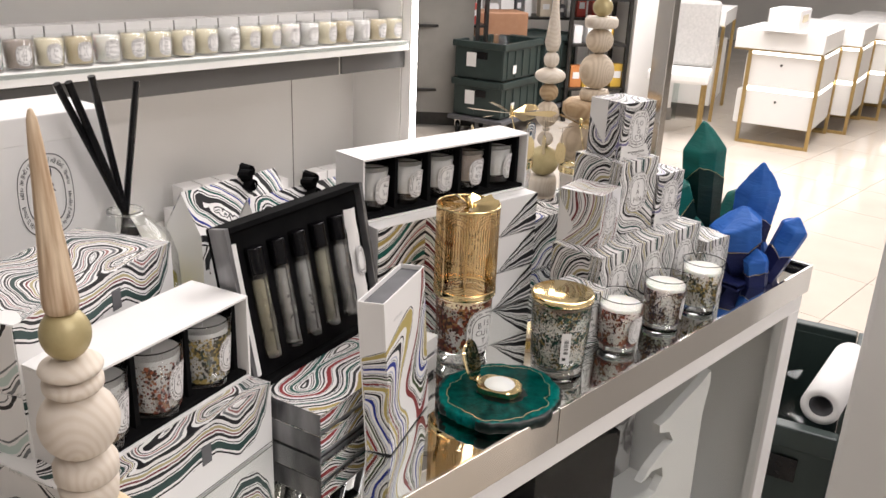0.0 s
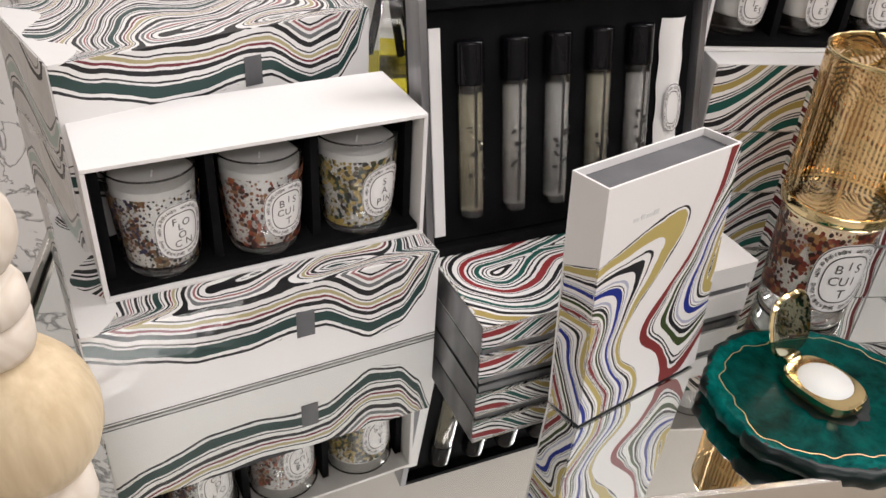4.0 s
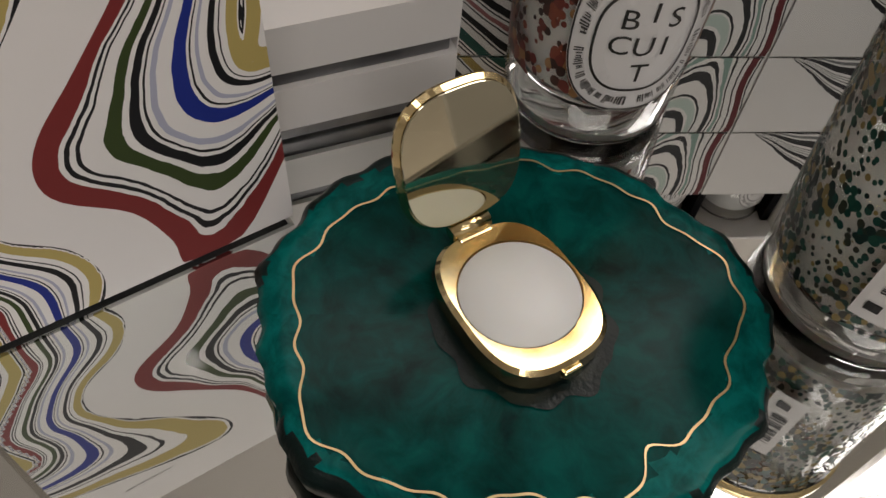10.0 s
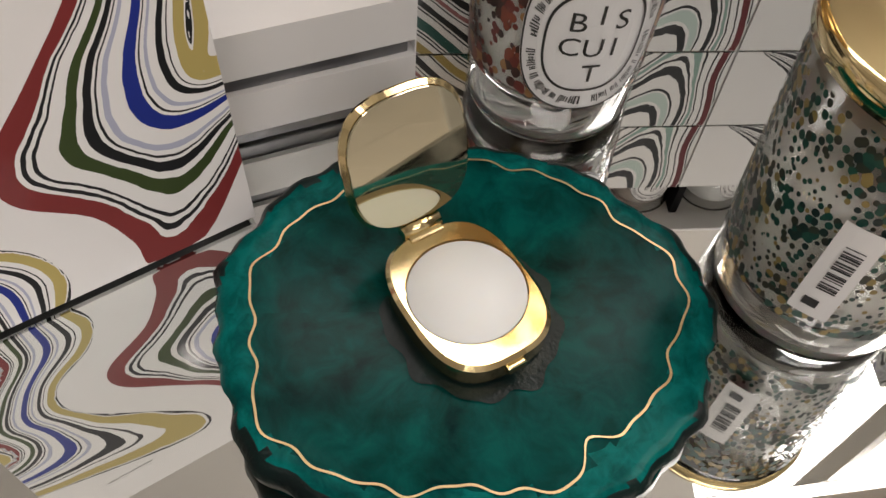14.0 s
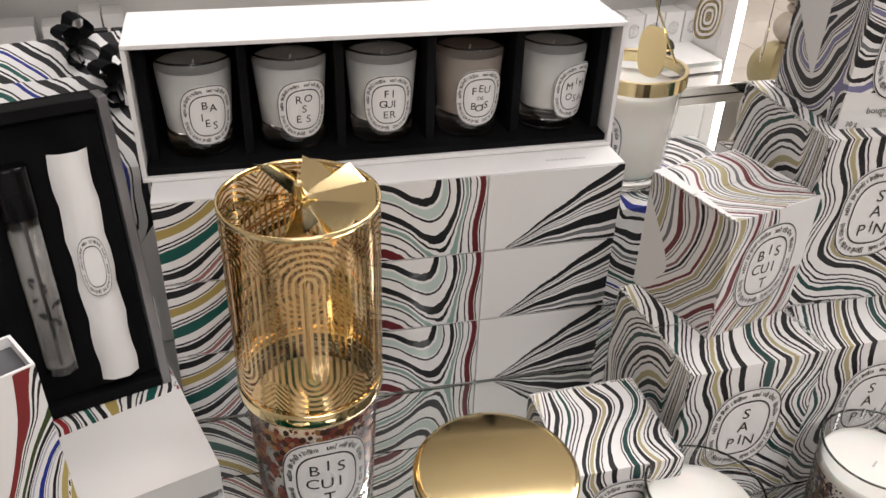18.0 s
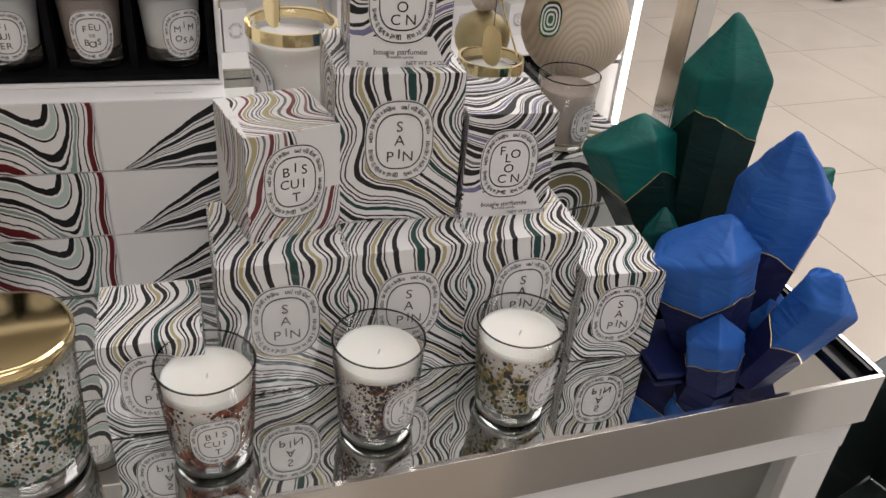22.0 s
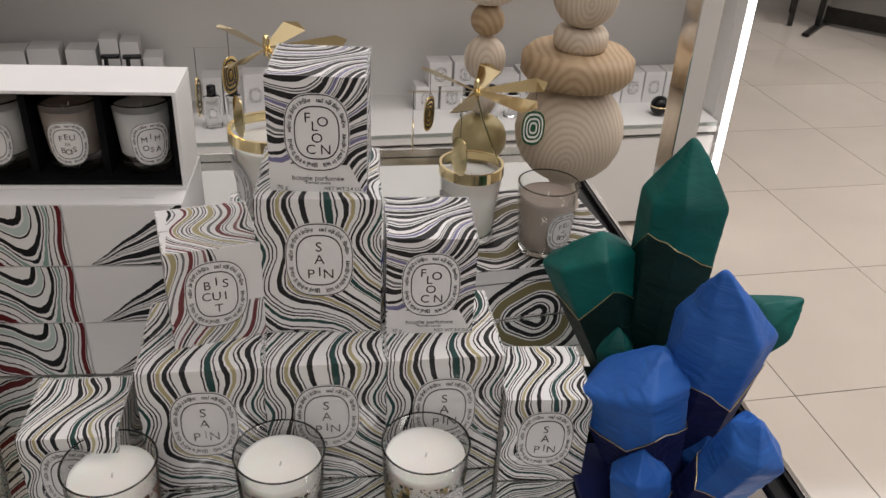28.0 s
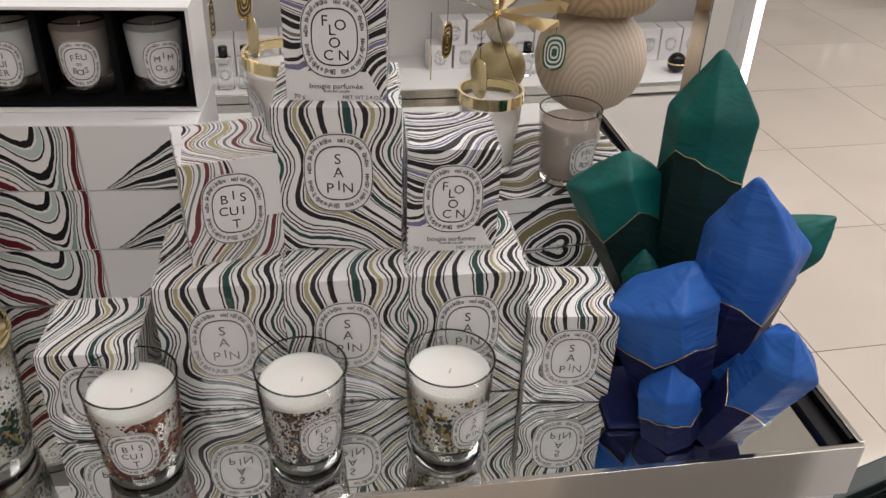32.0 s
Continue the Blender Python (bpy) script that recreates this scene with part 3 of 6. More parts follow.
def medallion(parent, m, w, h, word, ink, plate, put=None, size=None, d=0.0003, seg=64):
    """An oval label: a pale plate, double rings, a ring of small marks and the letters of a scent."""
    put = put or flat_on()
    bm = bmesh.new()
    last = None
    for k, f in enumerate((1.0, .75, .5, .25)):
        ring = [bm.verts.new(put(x * f, z * f, d)) for x, z in superellipse(w, h, seg)]
        if last:
            for i in range(seg):
                bm.faces.new((last[i], last[(i + 1) % seg], ring[(i + 1) % seg], ring[i]))
        last = ring
    bm.faces.new(last)
    base = part("label_plate", bm, plate, parent, "", m=m)
    bm = bmesh.new()
    for f, t in ((.985, .026), (.69, .034)):
        loop_band(bm, put, superellipse(w * f, h * f, seg), superellipse(w * (f - t), h * (f - t), seg), d * 2)
    n = 108 if seg > 40 else 56
    a, b = superellipse(w * .9, h * .9, n), superellipse(w * .77, h * .77, n)
    for i in range(n):
        if i % 27 in (0, 1, 11, 18) or (i * 7) % 13 == 5:
            continue
        j = (i + 1) % n
        p, q = Vector(a[i]), Vector(b[i])
        s, e = Vector(a[j]) - p, Vector(b[j]) - q
        hi, lo = (0.0, 0.28, 0.28, 0.12)[(i * 5) % 4], (1.0, 1.0, 0.86, 0.95)[(i * 3) % 4]
        strokes = ((0.05, 0.34), (0.62, 0.9)) if i % 3 else ((0.25, 0.6),)
        for f, g in strokes if seg > 40 else ((0.1, 0.7),):
            corners = [(p + s * f).lerp(q + e * f, hi), (p + s * g).lerp(q + e * g, hi), (p + s * g).lerp(q + e * g, lo), (p + s * f).lerp(q + e * f, lo)]
            bm.faces.new([bm.verts.new(put(v[0], v[1], d * 2)) for v in corners])
        if i % 3 and seg > 40:
            k = (hi + lo) / 2 if i % 2 else lo - .12
            corners = [(p + s * .34).lerp(q + e * .34, k), (p + s * .62).lerp(q + e * .62, k), (p + s * .62).lerp(q + e * .62, k + .12), (p + s * .34).lerp(q + e * .34, k + .12)]
            bm.faces.new([bm.verts.new(put(v[0], v[1], d * 2)) for v in corners])
    part("label_ring", bm, ink, base)
    if word:
        bm = bmesh.new()
        sz = size or h * .125
        for ch, x, z in WORDS[word]:
            write(bm, put, ch, x * w * .27, z * h * .30, sz, d * 2)
        if word == "FEU":
            write(bm, put, "DE", 0, 0, sz * .5, d * 2)
        part("lettering", bm, ink, base)
    return base


def field_box(sx, sy, sz, field, bare=None, step=0.002):
    """A carton whose faces carry a flow field: u runs along the front (on round the sides), t up the front and on over the top."""
    bm = bmesh.new()
    lf, lb = bm.verts.layers.float.new("flow"), bm.verts.layers.float.new("bare")

    def face(a, b, la, lb2, pos, uv):
        na, nb = max(2, int(la / step)), max(2, int(lb2 / step))
        grid = []
        for i in range(na + 1):
            row = []
            for j in range(nb + 1):
                p, q = la * i / na, lb2 * j / nb
                v = bm.verts.new(pos(p, q))
                u, t = uv(p, q)
                v[lf] = field(u, t)
                v[lb] = bare(u, t) if bare else 0.0
                row.append(v)
            grid.append(row)
        for i in range(na):
            for j in range(nb):
                bm.faces.new((grid[i][j], grid[i + 1][j], grid[i + 1][j + 1], grid[i][j + 1]))

    face(0, 0, sx, sz, lambda p, q: (p, 0, q), lambda p, q: (p, q))
    face(0, 0, sx, sy, lambda p, q: (p, q, sz), lambda p, q: (p, sz + q))
    face(0, 0, sy, sz, lambda p, q: (0, sy - p, q), lambda p, q: (p - sy, q))
    face(0, 0, sy, sz, lambda p, q: (sx, p, q), lambda p, q: (sx + p, q))
    face(0, 0, sx, sz, lambda p, q: (sx - p, sy, q), lambda p, q: (sx + sy + p, q))
    face(0, 0, sx, sy, lambda p, q: (p, sy - q, 0), lambda p, q: (p, -q))
    bmesh.ops.remove_doubles(bm, verts=bm.verts, dist=0.00001)
    return bm


def smooth01(a, b, x):
    t = min(1.0, max(0.0, (x - a) / (b - a)))
    return t * t * (3 - 2 * t)


def spine(points, u, t):
    """Distance from (u, t) to a bent line, and how far along it (0 to 1) the nearest place is."""
    best, where, n = 9.0, 0.0, len(points) - 1
    for i, ((a, b), (c, e)) in enumerate(zip(points, points[1:])):
        dx, dy = c - a, e - b
        k = min(1.0, max(0.0, ((u - a) * dx + (t - b) * dy) / (dx * dx + dy * dy)))
        r = math.hypot(u - a - k * dx, t - b - k * dy)
        if r < best:
            best, where = r, (i + k) / n
    return best, where


# ---- the flow of each printed paper ----
def waver(u, t, a=0.0016):
    """A slow uneven drift that keeps the lines from running like a ruler's."""
    return a * (math.sin(u * 88 + 1.7 * math.sin(t * 61)) + 0.7 * math.sin(t * 127 + u * 43 + 1.1) + 0.4 * math.sin(u * 210 - t * 150))


def flow_sapin(u, t):
    s, r = u / 0.0805, 1.0 - t / 0.1025
    c = max(0.0, min(1.0, s))
    low = max(0.0, r - (0.66 - 0.30 * smooth01(0.05, 0.75, c)))
    f = s * (1.0 - 0.16 * smooth01(0.45, 1.0, r)) - 1.25 * low * low / (low + 0.16)
    f += 0.075 * math.exp(-((r - 0.3) / 0.12) ** 2) * smooth01(0.5, 0.85, c) - 0.07 * math.exp(-((r - 0.42) / 0.16) ** 2) * (1 - smooth01(0.15, 0.45, c))
    f += 0.035 * math.sin(9.0 * r + 5.0 * c) * smooth01(0.6, 0.1, r) + waver(u, t, 0.0009) / 0.0805
    if t > 0.1025:
        f += 0.06 * math.sin((t - 0.1025) * 88) - 0.35 * (t - 0.1025) / 0.0805
    if u < 0:
        g = 0.39 + (math.hypot(u + 0.026, (t - 0.052) * (0.5 if t < 0.052 else 0.8)) + waver(u, t)) / 0.068
        k = smooth01(0.0, -0.02, u)
        f = f * (1 - k) + g * k
    return f


def flow_flocon(u, t):
    w = 0.013 * math.sin(u * 58 + 0.9) + 0.006 * math.sin(t * 100 + u * 36) + waver(u, t, 0.0012)
    f = (t + w - 0.5 * max(0.0, u - 0.034)) / 0.058
    if u < 0:
        d, _ = spine(((-0.006, 0.066), (-0.03, 0.046), (-0.036, 0.03)), u, t)
        k = smooth01(0.0, -0.012, u)
        f = f * (1 - k) + ((d + waver(u, t)) / 0.046) * k
    return f


def bare_flocon(u, t):
    if u < 0:
        return min(1.0, max(0.0, 0.5 + 120 * min(-0.03 - u, t - 0.052 + 1.2 * (u + 0.061))))
    return min(1.0, max(0.0, 0.5 + 150 * min(0.019 - t, 0.05 + 0.5 * (0.019 - t) - u))) if u <= 0.0615 else 0.0


def flow_biscuit(u, t):
    low = max(0.0, 0.03 - t)
    s = 0.010 * math.sin(t * 62 + 0.6) + 22 * low * low + waver(u, t, 0.0016)
    if u < 0:
        s += 0.5 * low
    f = (u + s + 0.2 * t) / 0.05
    if t > 0.072:
        f += 0.011 * math.sin((t - 0.072) * 90) / 0.05
    return f


def bare_biscuit(u, t):
    if t > 0.072:
        return min(1.0, max(0.0, 0.5 + 150 * (0.002 + 0.1 * (t - 0.072) - u)))
    return min(1.0, max(0.0, 0.5 + 150 * max(-0.049 + 0.012 * math.sin(t * 60 + 0.5) - 0.6 * max(0.0, 0.022 - t) - u, min(u - 0.034, t - 0.03))))


def flow_long(u, t):
    a = 1.45 * (u - 0.146) + 0.003 * math.sin(t * 110)
    b = -0.60 * (u - 0.150) - 0.80 * (t - 0.046) + 0.003 * math.sin(u * 105)
    h = max(0.0, 0.034 - abs(a - b)) / 0.034
    return (max(a, b) + 0.25 * h * h * 0.034 + waver(u, t, 0.0005)) / 0.098 + 0.12


def flow_fan(u, t):
    x = max(0.0, u - 0.199)
    return 0.99 * (0.76 * x + 1.2 * x * max(0.0, 0.071 - x) - t + 0.0004 * math.sin(u * 260)) / (0.003 + 0.72 * x)


def bare_long(u, t):
    return min(1.0, max(0.0, 0.5 + 60 * max(40 * (0.199 - u), 0.01 - flow_fan(u, t))))


def gift_edge(u):
    """Height of the print's lower edge along the front of a gift box."""
    s = min(1.0, max(0.0, u / 0.214))
    knots = ((0.0, .73), (.12, .58), (.27, .43), (.42, .41), (.56, .47), (.64, .46), (.78, .17), (.88, .24), (.95, .52), (1.0, .95))
    for (a, p), (b, q) in zip(knots, knots[1:]):
        if s <= b:
            return 0.067 * (p + (q - p) * (0.5 * smooth01(a, b, s) + 0.5 * (s - a) / (b - a)))


def flow_gift(u, t):
    front = 0.067
    base = (t - gift_edge(u)) / 0.075
    if t < front:
        return base + waver(u, t, 0.0006) / 0.075
    d, k = spine(((0.075, front + 0.016), (0.12, front + 0.026), (0.16, front + 0.05)), u, t)
    swirl = (front - gift_edge(0.107)) / 0.075 + (0.016 - d * (1.0 + 0.3 * math.sin(u * 60)) + waver(u, t)) / 0.05
    k = smooth01(front, front + 0.012, t)
    return base * (1 - k) + swirl * k


def bare_gift(u, t):
    if t < 0.067:
        return 1.0 if u < 0 or u > 0.2145 else min(1.0, max(0.0, 0.5 + 150 * (gift_edge(u) - t)))
    return min(1.0, max(0.0, 0.5 + 120 * (0.012 + 0.01 * math.sin(t * 90) - u)))


def flow_giftside(u, t):
    return (t + 0.02 * math.sin(u * 52 + 0.4) + 0.25 * u + waver(u, t)) / 0.115


def rounded(points, n=4):
    """A smooth line through the given points."""
    out = []
    p = [points[0]] + list(points) + [points[-1]]
    for a, b, c, d in zip(p, p[1:], p[2:], p[3:]):
        for k in range(n):
            s = k / n
            out.append(tuple(0.5 * (2 * b[m] + (c[m] - a[m]) * s + (2 * a[m] - 5 * b[m] + 4 * c[m] - d[m]) * s * s + (3 * b[m] - a[m] - 3 * c[m] + d[m]) * s ** 3) for m in (0, 1)))
    return out + [points[-1]]


def finer(points):
    """Middles and lengths of short pieces of a bent line."""
    p = np.array(rounded(points, 3))
    return (p[1:] + p[:-1]) / 2, np.hypot(*(p[1:] - p[:-1]).T)


HOOK = rounded(((-.03, .098), (.005, .112), (.0445, .127), (.0605, .130), (.068, .128), (.070, .1207), (.065, .108), (.052, .0906), (.0335, .068), (.0267, .052), (.0294, .0368), (.043, .024), (.048, .010), (.045, -.0025), (.04, -.02)))
RIDGE = rounded(((-.03, .07), (.0035, .0724), (.0007, .0465), (.0075, .0315), (.0186, .015), (.0195, .006), (.018, -.02)))
DROP = rounded(((.0975, .17), (.0965, .1535), (.0921, .1305), (.0796, .0988), (.0614, .0759), (.0481, .0612), (.0437, .0502), (.0469, .0404), (.0617, .0276), (.0691, .0113), (.0714, -.0005), (.0886, .0015), (.1051, .0247), (.12, .05)))
CORE = rounded(((.108, .11), (.1043, .0948), (.0998, .0712), (.0998, .0617), (.1067, .0601), (.115, .06)))
HOOK_BITS, RIDGE_BITS, DROP_BITS, CORE_BITS = finer(HOOK), finer(RIDGE), finer(DROP), finer(CORE)
HOOK_AREA, RIDGE_AREA, DROP_AREA = HOOK + [(-.06, -.03), (-.06, .098)], RIDGE + [(-.06, -.03), (-.06, .07)], DROP + [(.16, .05), (.16, .17)]


def inside(area, u, t):
    odd = False
    for (a, b), (c, d) in zip(area, area[1:] + area[:1]):
        if (b > t) != (d > t) and u < a + (t - b) * (c - a) / (d - b):
            odd = not odd
    return odd


def eased(pieces, exact, u, t):
    """Distance to a bent line without creases: exact close by, an even pull of all its pieces farther off."""
    mid, long = pieces
    r2 = (mid[:, 0] - u) ** 2 + (mid[:, 1] - t) ** 2
    soft = (1.5708 / float((long / (r2 * r2 + 1e-16)).sum())) ** (1 / 3)
    k = smooth01(.0012, .005, exact)
    return exact * (1 - k) + soft * k


def tall_level(u, t):
    """Where the marbling stands between its bright ridge (0) and its gilt edge (1), and how far the card's bare part is (minus: inside the print)."""
    wob = 0.0004 * math.sin(u * 190 + t * 90) + 0.0003 * math.sin(t * 260 + 1)
    e, e2 = spine(HOOK, u, t)[0], spine(DROP, u, t)[0]
    in_hook, in_drop = inside(HOOK_AREA, u, t), inside(DROP_AREA, u, t)
    if in_hook or (not in_drop and e < e2):
        d = eased(RIDGE_BITS, spine(RIDGE, u, t)[0], u, t)
        e = eased(HOOK_BITS, e, u, t)
        if inside(RIDGE_AREA, u, t):
            return 1.0 - (d + wob) / 0.034, -0.01
        return (0.02 + 0.955 * (d + wob) / (d + e + 1e-6), -e) if in_hook else (0.975 + 0.02 * min(1.0, e / 0.002), e)
    d = eased(CORE_BITS, spine(CORE, u, t)[0], u, t)
    e2 = eased(DROP_BITS, e2, u, t)
    return (0.02 + 0.955 * (e2 + wob) / (d + e2 + 1e-6), -e2) if in_drop else (0.02 - 0.015 * min(1.0, e2 / 0.002), e2)


TALL = {}


def tall_at(u, t):
    key = (round(u, 5), round(t, 5))
    if key not in TALL:
        TALL[key] = tall_level(u, t)
    return TALL[key]


def flow_tall(u, t):
    return tall_at(u, t)[0]


def bare_tall(u, t):
    return 1.0 if t > 0.1578 else min(1.0, max(0.0, 0.5 + 300 * (tall_at(u, t)[1] - 0.0003)))


def flow_flat(u, t):
    if t < 0.0235:
        return (t + 0.006 * math.sin(u * 70) - 0.35 * u + waver(u, t, 0.001)) / 0.062
    d, k = spine(((0.032, 0.072), (0.075, 0.088), (0.13, 0.092)), u, t)
    return (d + 0.005 * math.sin(u * 60 + t * 40) + waver(u, t, 0.001)) / 0.06


def bare_flat(u, t):
    return 1.0 if u < 0 else min(1.0, max(0.0, 0.5 + 150 * min(u - 0.125 - 0.25 * max(0.0, t - 0.024), 0.082 + 0.1 * (u - 0.13) - t)))


def flow_bag(u, t):
    d, k = spine(((0.02, 0.16), (0.06, 0.135), (0.05, 0.10)), u, t)
    return (d + 0.006 * math.sin(u * 70 + t * 50) + waver(u, t)) / 0.062


# ---- large structure ----
TILE = 0.55
floor = thing("floor", 2.42, 2.105, 0, 7.5, "cream polished stone tiles with thin dark joints", "floor", kind="structure")
part("bed", box(26, 26, 0.1, 0, 0, -0.108), M_GROUT, floor)
ceiling = tagged(part("ceiling", box(18.4, 18.4, 0.1, 4, 3, 3.2), M_WALL, None), "plain white shop ceiling", "ceiling", kind="structure")
for nm, x, y, sx, sy in (("wall_north", 4, 9.6, 18, 0.2), ("wall_south", 4, -4, 18, 0.2), ("wall_east", 13, 3, 0.2, 14), ("wall_west", -3, 3, 0.2, 14)):
    w = thing(nm, x, y, 0, 0, "plain white painted shop wall", "wall", kind="structure")
    part("wall_face", box(sx, sy, 3.2), M_WALL, w)

# ---- display table ----
TA = 5.6
L0, L1, DEEP = -0.243, 0.932, 0.64
MID, LEN = (L0 + L1) / 2, L1 - L0
table = thing("display_table", 0.744, 0.820, 0, TA, "steel-rimmed display table with a mirror top and glazed white case", "table")
part("mirror", box(LEN - .008, DEEP - .008, 0.006, MID, DEEP / 2, TOP - 0.0069), M_MIRROR, table, "clear mirror top")
bm = box(LEN - .008, DEEP - .008, 0.0008, MID, DEEP / 2, TOP - 0.0008)
bm.normal_update()
bmesh.ops.delete(bm, geom=[q for q in bm.faces if q.normal.z < -.5], context="FACES_ONLY")
part("cover_glass", bm, M_COVER, table, "thin clear glass over the mirror")
for nm, sx, sy, x, y in (("rim_front", 0.52, .004, L0 + .26, 0), ("rim_front", LEN - .522, .004, L1 - (LEN - .522) / 2, 0), ("rim_back", LEN, .004, MID, DEEP), ("rim_side", .004, DEEP - .005, L0, DEEP / 2), ("rim_side", .004, DEEP - .005, L1, DEEP / 2)):
    part(nm, box(sx, sy, 0.0445, x, y, TOP - 0.034, 0.0004), M_STEEL, table, "polished steel strip")
for nm, sx, sy, x, y in (("rim_lining", .003, DEEP - .014, L1 - .0042, DEEP / 2), ("rim_ledge", .012, DEEP - .014, L1 - .0125, DEEP / 2)):
    part(nm, box(sx, sy, 0.0100 if nm == "rim_lining" else .004, x, y, TOP - 0.0005), M_BLACK, table, "black inner edge of the rim")
part("top_rail", box(LEN - .006, .02, .03, MID, .014, TOP - .066, .001), M_CARD, table)
part("bottom_rail", box(LEN - .006, .02, .06, MID, .014, .08, .001), M_CARD, table)
part("plinth", box(LEN - .06, DEEP - .06, .08, MID, DEEP / 2, 0), M_BLACK, table)
for x in (L0 + .025, L1 - .025):
    part("stile", box(.04, .02, TOP - .2065, x, .014, .1402, .001), M_CARD, table)
part("end_panel", box(.018, DEEP - .03, TOP - .116, L0 + .014, DEEP / 2 + .01, .08, .001), M_CARD, table)
part("end_panel", box(.018, DEEP - .03, TOP - .116, L1 - .014, DEEP / 2 + .01, .08, .001), M_CARD, table)
part("back_panel", box(LEN - .05, .012, TOP - .12, MID, DEEP - .02, .08), M_CARD, table)
part("case_floor", box(LEN - .05, DEEP - .06, .012, MID, DEEP / 2, .40), M_CARD, table)
part("case_back", box(LEN - .06, .01, TOP - .43, MID, .26, .412), M_MARBLE, table, "grey veined marble panel behind the glass")
part("pane", box(LEN - .094, .004, TOP - .21, MID, .012, .142), M_CASEPANE, table)


# ---- marbled cartons ----
BOX_MESH = {}


def carton(name, w, h, x, y, z, rz, kind, word, label):
    field, bare, mat, ink = {"sapin": (flow_sapin, None, M_SAPIN, M_FOIL), "flocon": (flow_flocon, bare_flocon, M_FLOCON, M_INK), "biscuit": (flow_biscuit, bare_biscuit, M_BISCUIT, M_FOIL)}[kind]
    t = thing(name, x, y, z, rz, label, "candle box", "candle cartons")
    key = (kind, w, h)
    if key in BOX_MESH:
        o = new("carton", BOX_MESH[key])
        o.parent = t
    else:
        flow = field
        if kind == "sapin" and w < .07:
            flow = lambda u, v: flow_sapin(u * .0805 / w, v * .1025 / h if v < h else .1025 + (v - h) * .0805 / w)
        BOX_MESH[key] = part("carton", field_box(w, w, h, flow, bare, 0.0016), mat, t).data
    lw = w * (0.55 if w > .07 else 0.66)
    medallion(t, pose(w * .5, 0, h * (.565 if w > .07 else .53)), lw, lw * 1.27, word, ink, M_CARD, d=0.0004)
    if kind == "flocon":
        bm = bmesh.new()
        put = flat_on()
        write(bm, put, "bougie parfum\u00e9e", w * .5, .0098, .0034, .0004)
        write(bm, put, "scented candle", w * .5, .0066, .0019, .0004)
        write(bm, put, "70 g", w * .13, .0028, .0028, .0004)
        write(bm, put, "NET WT 2.4 OZ", w * .76, .0028, .0024, .0004)
        part("small_print", bm, M_INK, t)
    part("film_seam", box(w + .0008, .0012, .0004, w / 2, w * .5, h), M_GLASS, t)
    return t


A0 = 4.5
for i in range(3):
    carton("candle_carton", .0802, .1025, 1.2118 + i * .0804 * math.cos(radians(A0)), .963 + i * .0804 * math.sin(radians(A0)), TOP, A0, "sapin", "SAPIN",
           "film-wrapped green and gold marbled candle carton in the bottom row")
carton("candle_carton", .0802, .1025, 1.2875, 1.0075, TOP + .1026, 1, "sapin", "SAPIN", "film-wrapped green and gold marbled carton stacked in the second tier")
carton("candle_carton", .060, .075, 1.3712, 1.0062, TOP + .1026, 1.5, "flocon", "FLOCON", "small black and lilac marbled carton beside the stacked one")
carton("candle_carton", .061, .076, 1.2972, 1.0195, TOP + .2052, -2, "flocon", "FLOCON", "small black and lilac marbled carton at the top of the pile")
carton("candle_carton", .060, .072, 1.233, .989, TOP + .1026, 17, "biscuit", "BISCUIT", "small red and gold marbled carton turned askew in crinkled film")
carton("candle_carton", .060, .072, 1.143, .937, TOP, 3, "sapin", "SAPIN", "small green and gold marbled carton lying beside the row")
carton("candle_carton", .060, .075, 1.4530, .968, TOP, 0, "sapin", "SAPIN", "small green and gold marbled carton at the row's end")


# ---- candles ----
def tumbler(t, r0, r1, h, wax_top, wax, dots=None, foot=M_THICKGLASS, base=.008, wick=True):
    """A glass with its wax, wick and printed sleeve under the thing t."""
    w = .0016
    glass = part("glass", lathe([(r0 * .97, 0), (r0, .002), (r1, h - .0008), (r1 - w * .5, h), (r1 - w, h - .0008), (r0 + (r1 - r0) * base / h - w, base)], 48), M_GLASS, t, "clear glass tumbler", True)
    part("foot", lathe([(0, .0006), (r0 - .0022, .0006), (r0 - .0012, .0010), (r0 - .0008, .0018), (r0 - .0005, base - .0012), (r0 - .0006, base - .0003), (r0 - .0016, base), (0, base)], 40), foot, t, "thick glass base", True)
    ri = lambda z: r0 + (r1 - r0) * z / h - w - .0003
    part("wax", lathe([(0, base + .0004), (ri(base) - .0008, base + .0004), (ri(base), base + .0009), (ri(base + .002), base + .002), (ri(wax_top), wax_top + .0012), (ri(wax_top) - .0015, wax_top), (.004, wax_top - .0008), (0, wax_top - .0008)], 48), wax, t, "", True)
    if wick:
        part("wick", tube((0, 0, wax_top - .001), (.0008, 0, wax_top + .0032), .0006, 6), M_CARD, t)
    part("rim", lathe([(r1 - .0013, h), (r1 - .0004, h + .0006), (r1 + .0003, h), (r1 - .0004, h - .0008)], 48, closed=True), M_RIM, t, "", True)
    if dots:
        rise = wax_top - .002 if wick else h - .003
        part("printed_sleeve", lathe([(ri(base) + w + .0006, base + .001), (r0 + (r1 - r0) * rise / h + .0003, rise)], 48), dots, t, "petals and dots printed on the glass", True)
    return glass


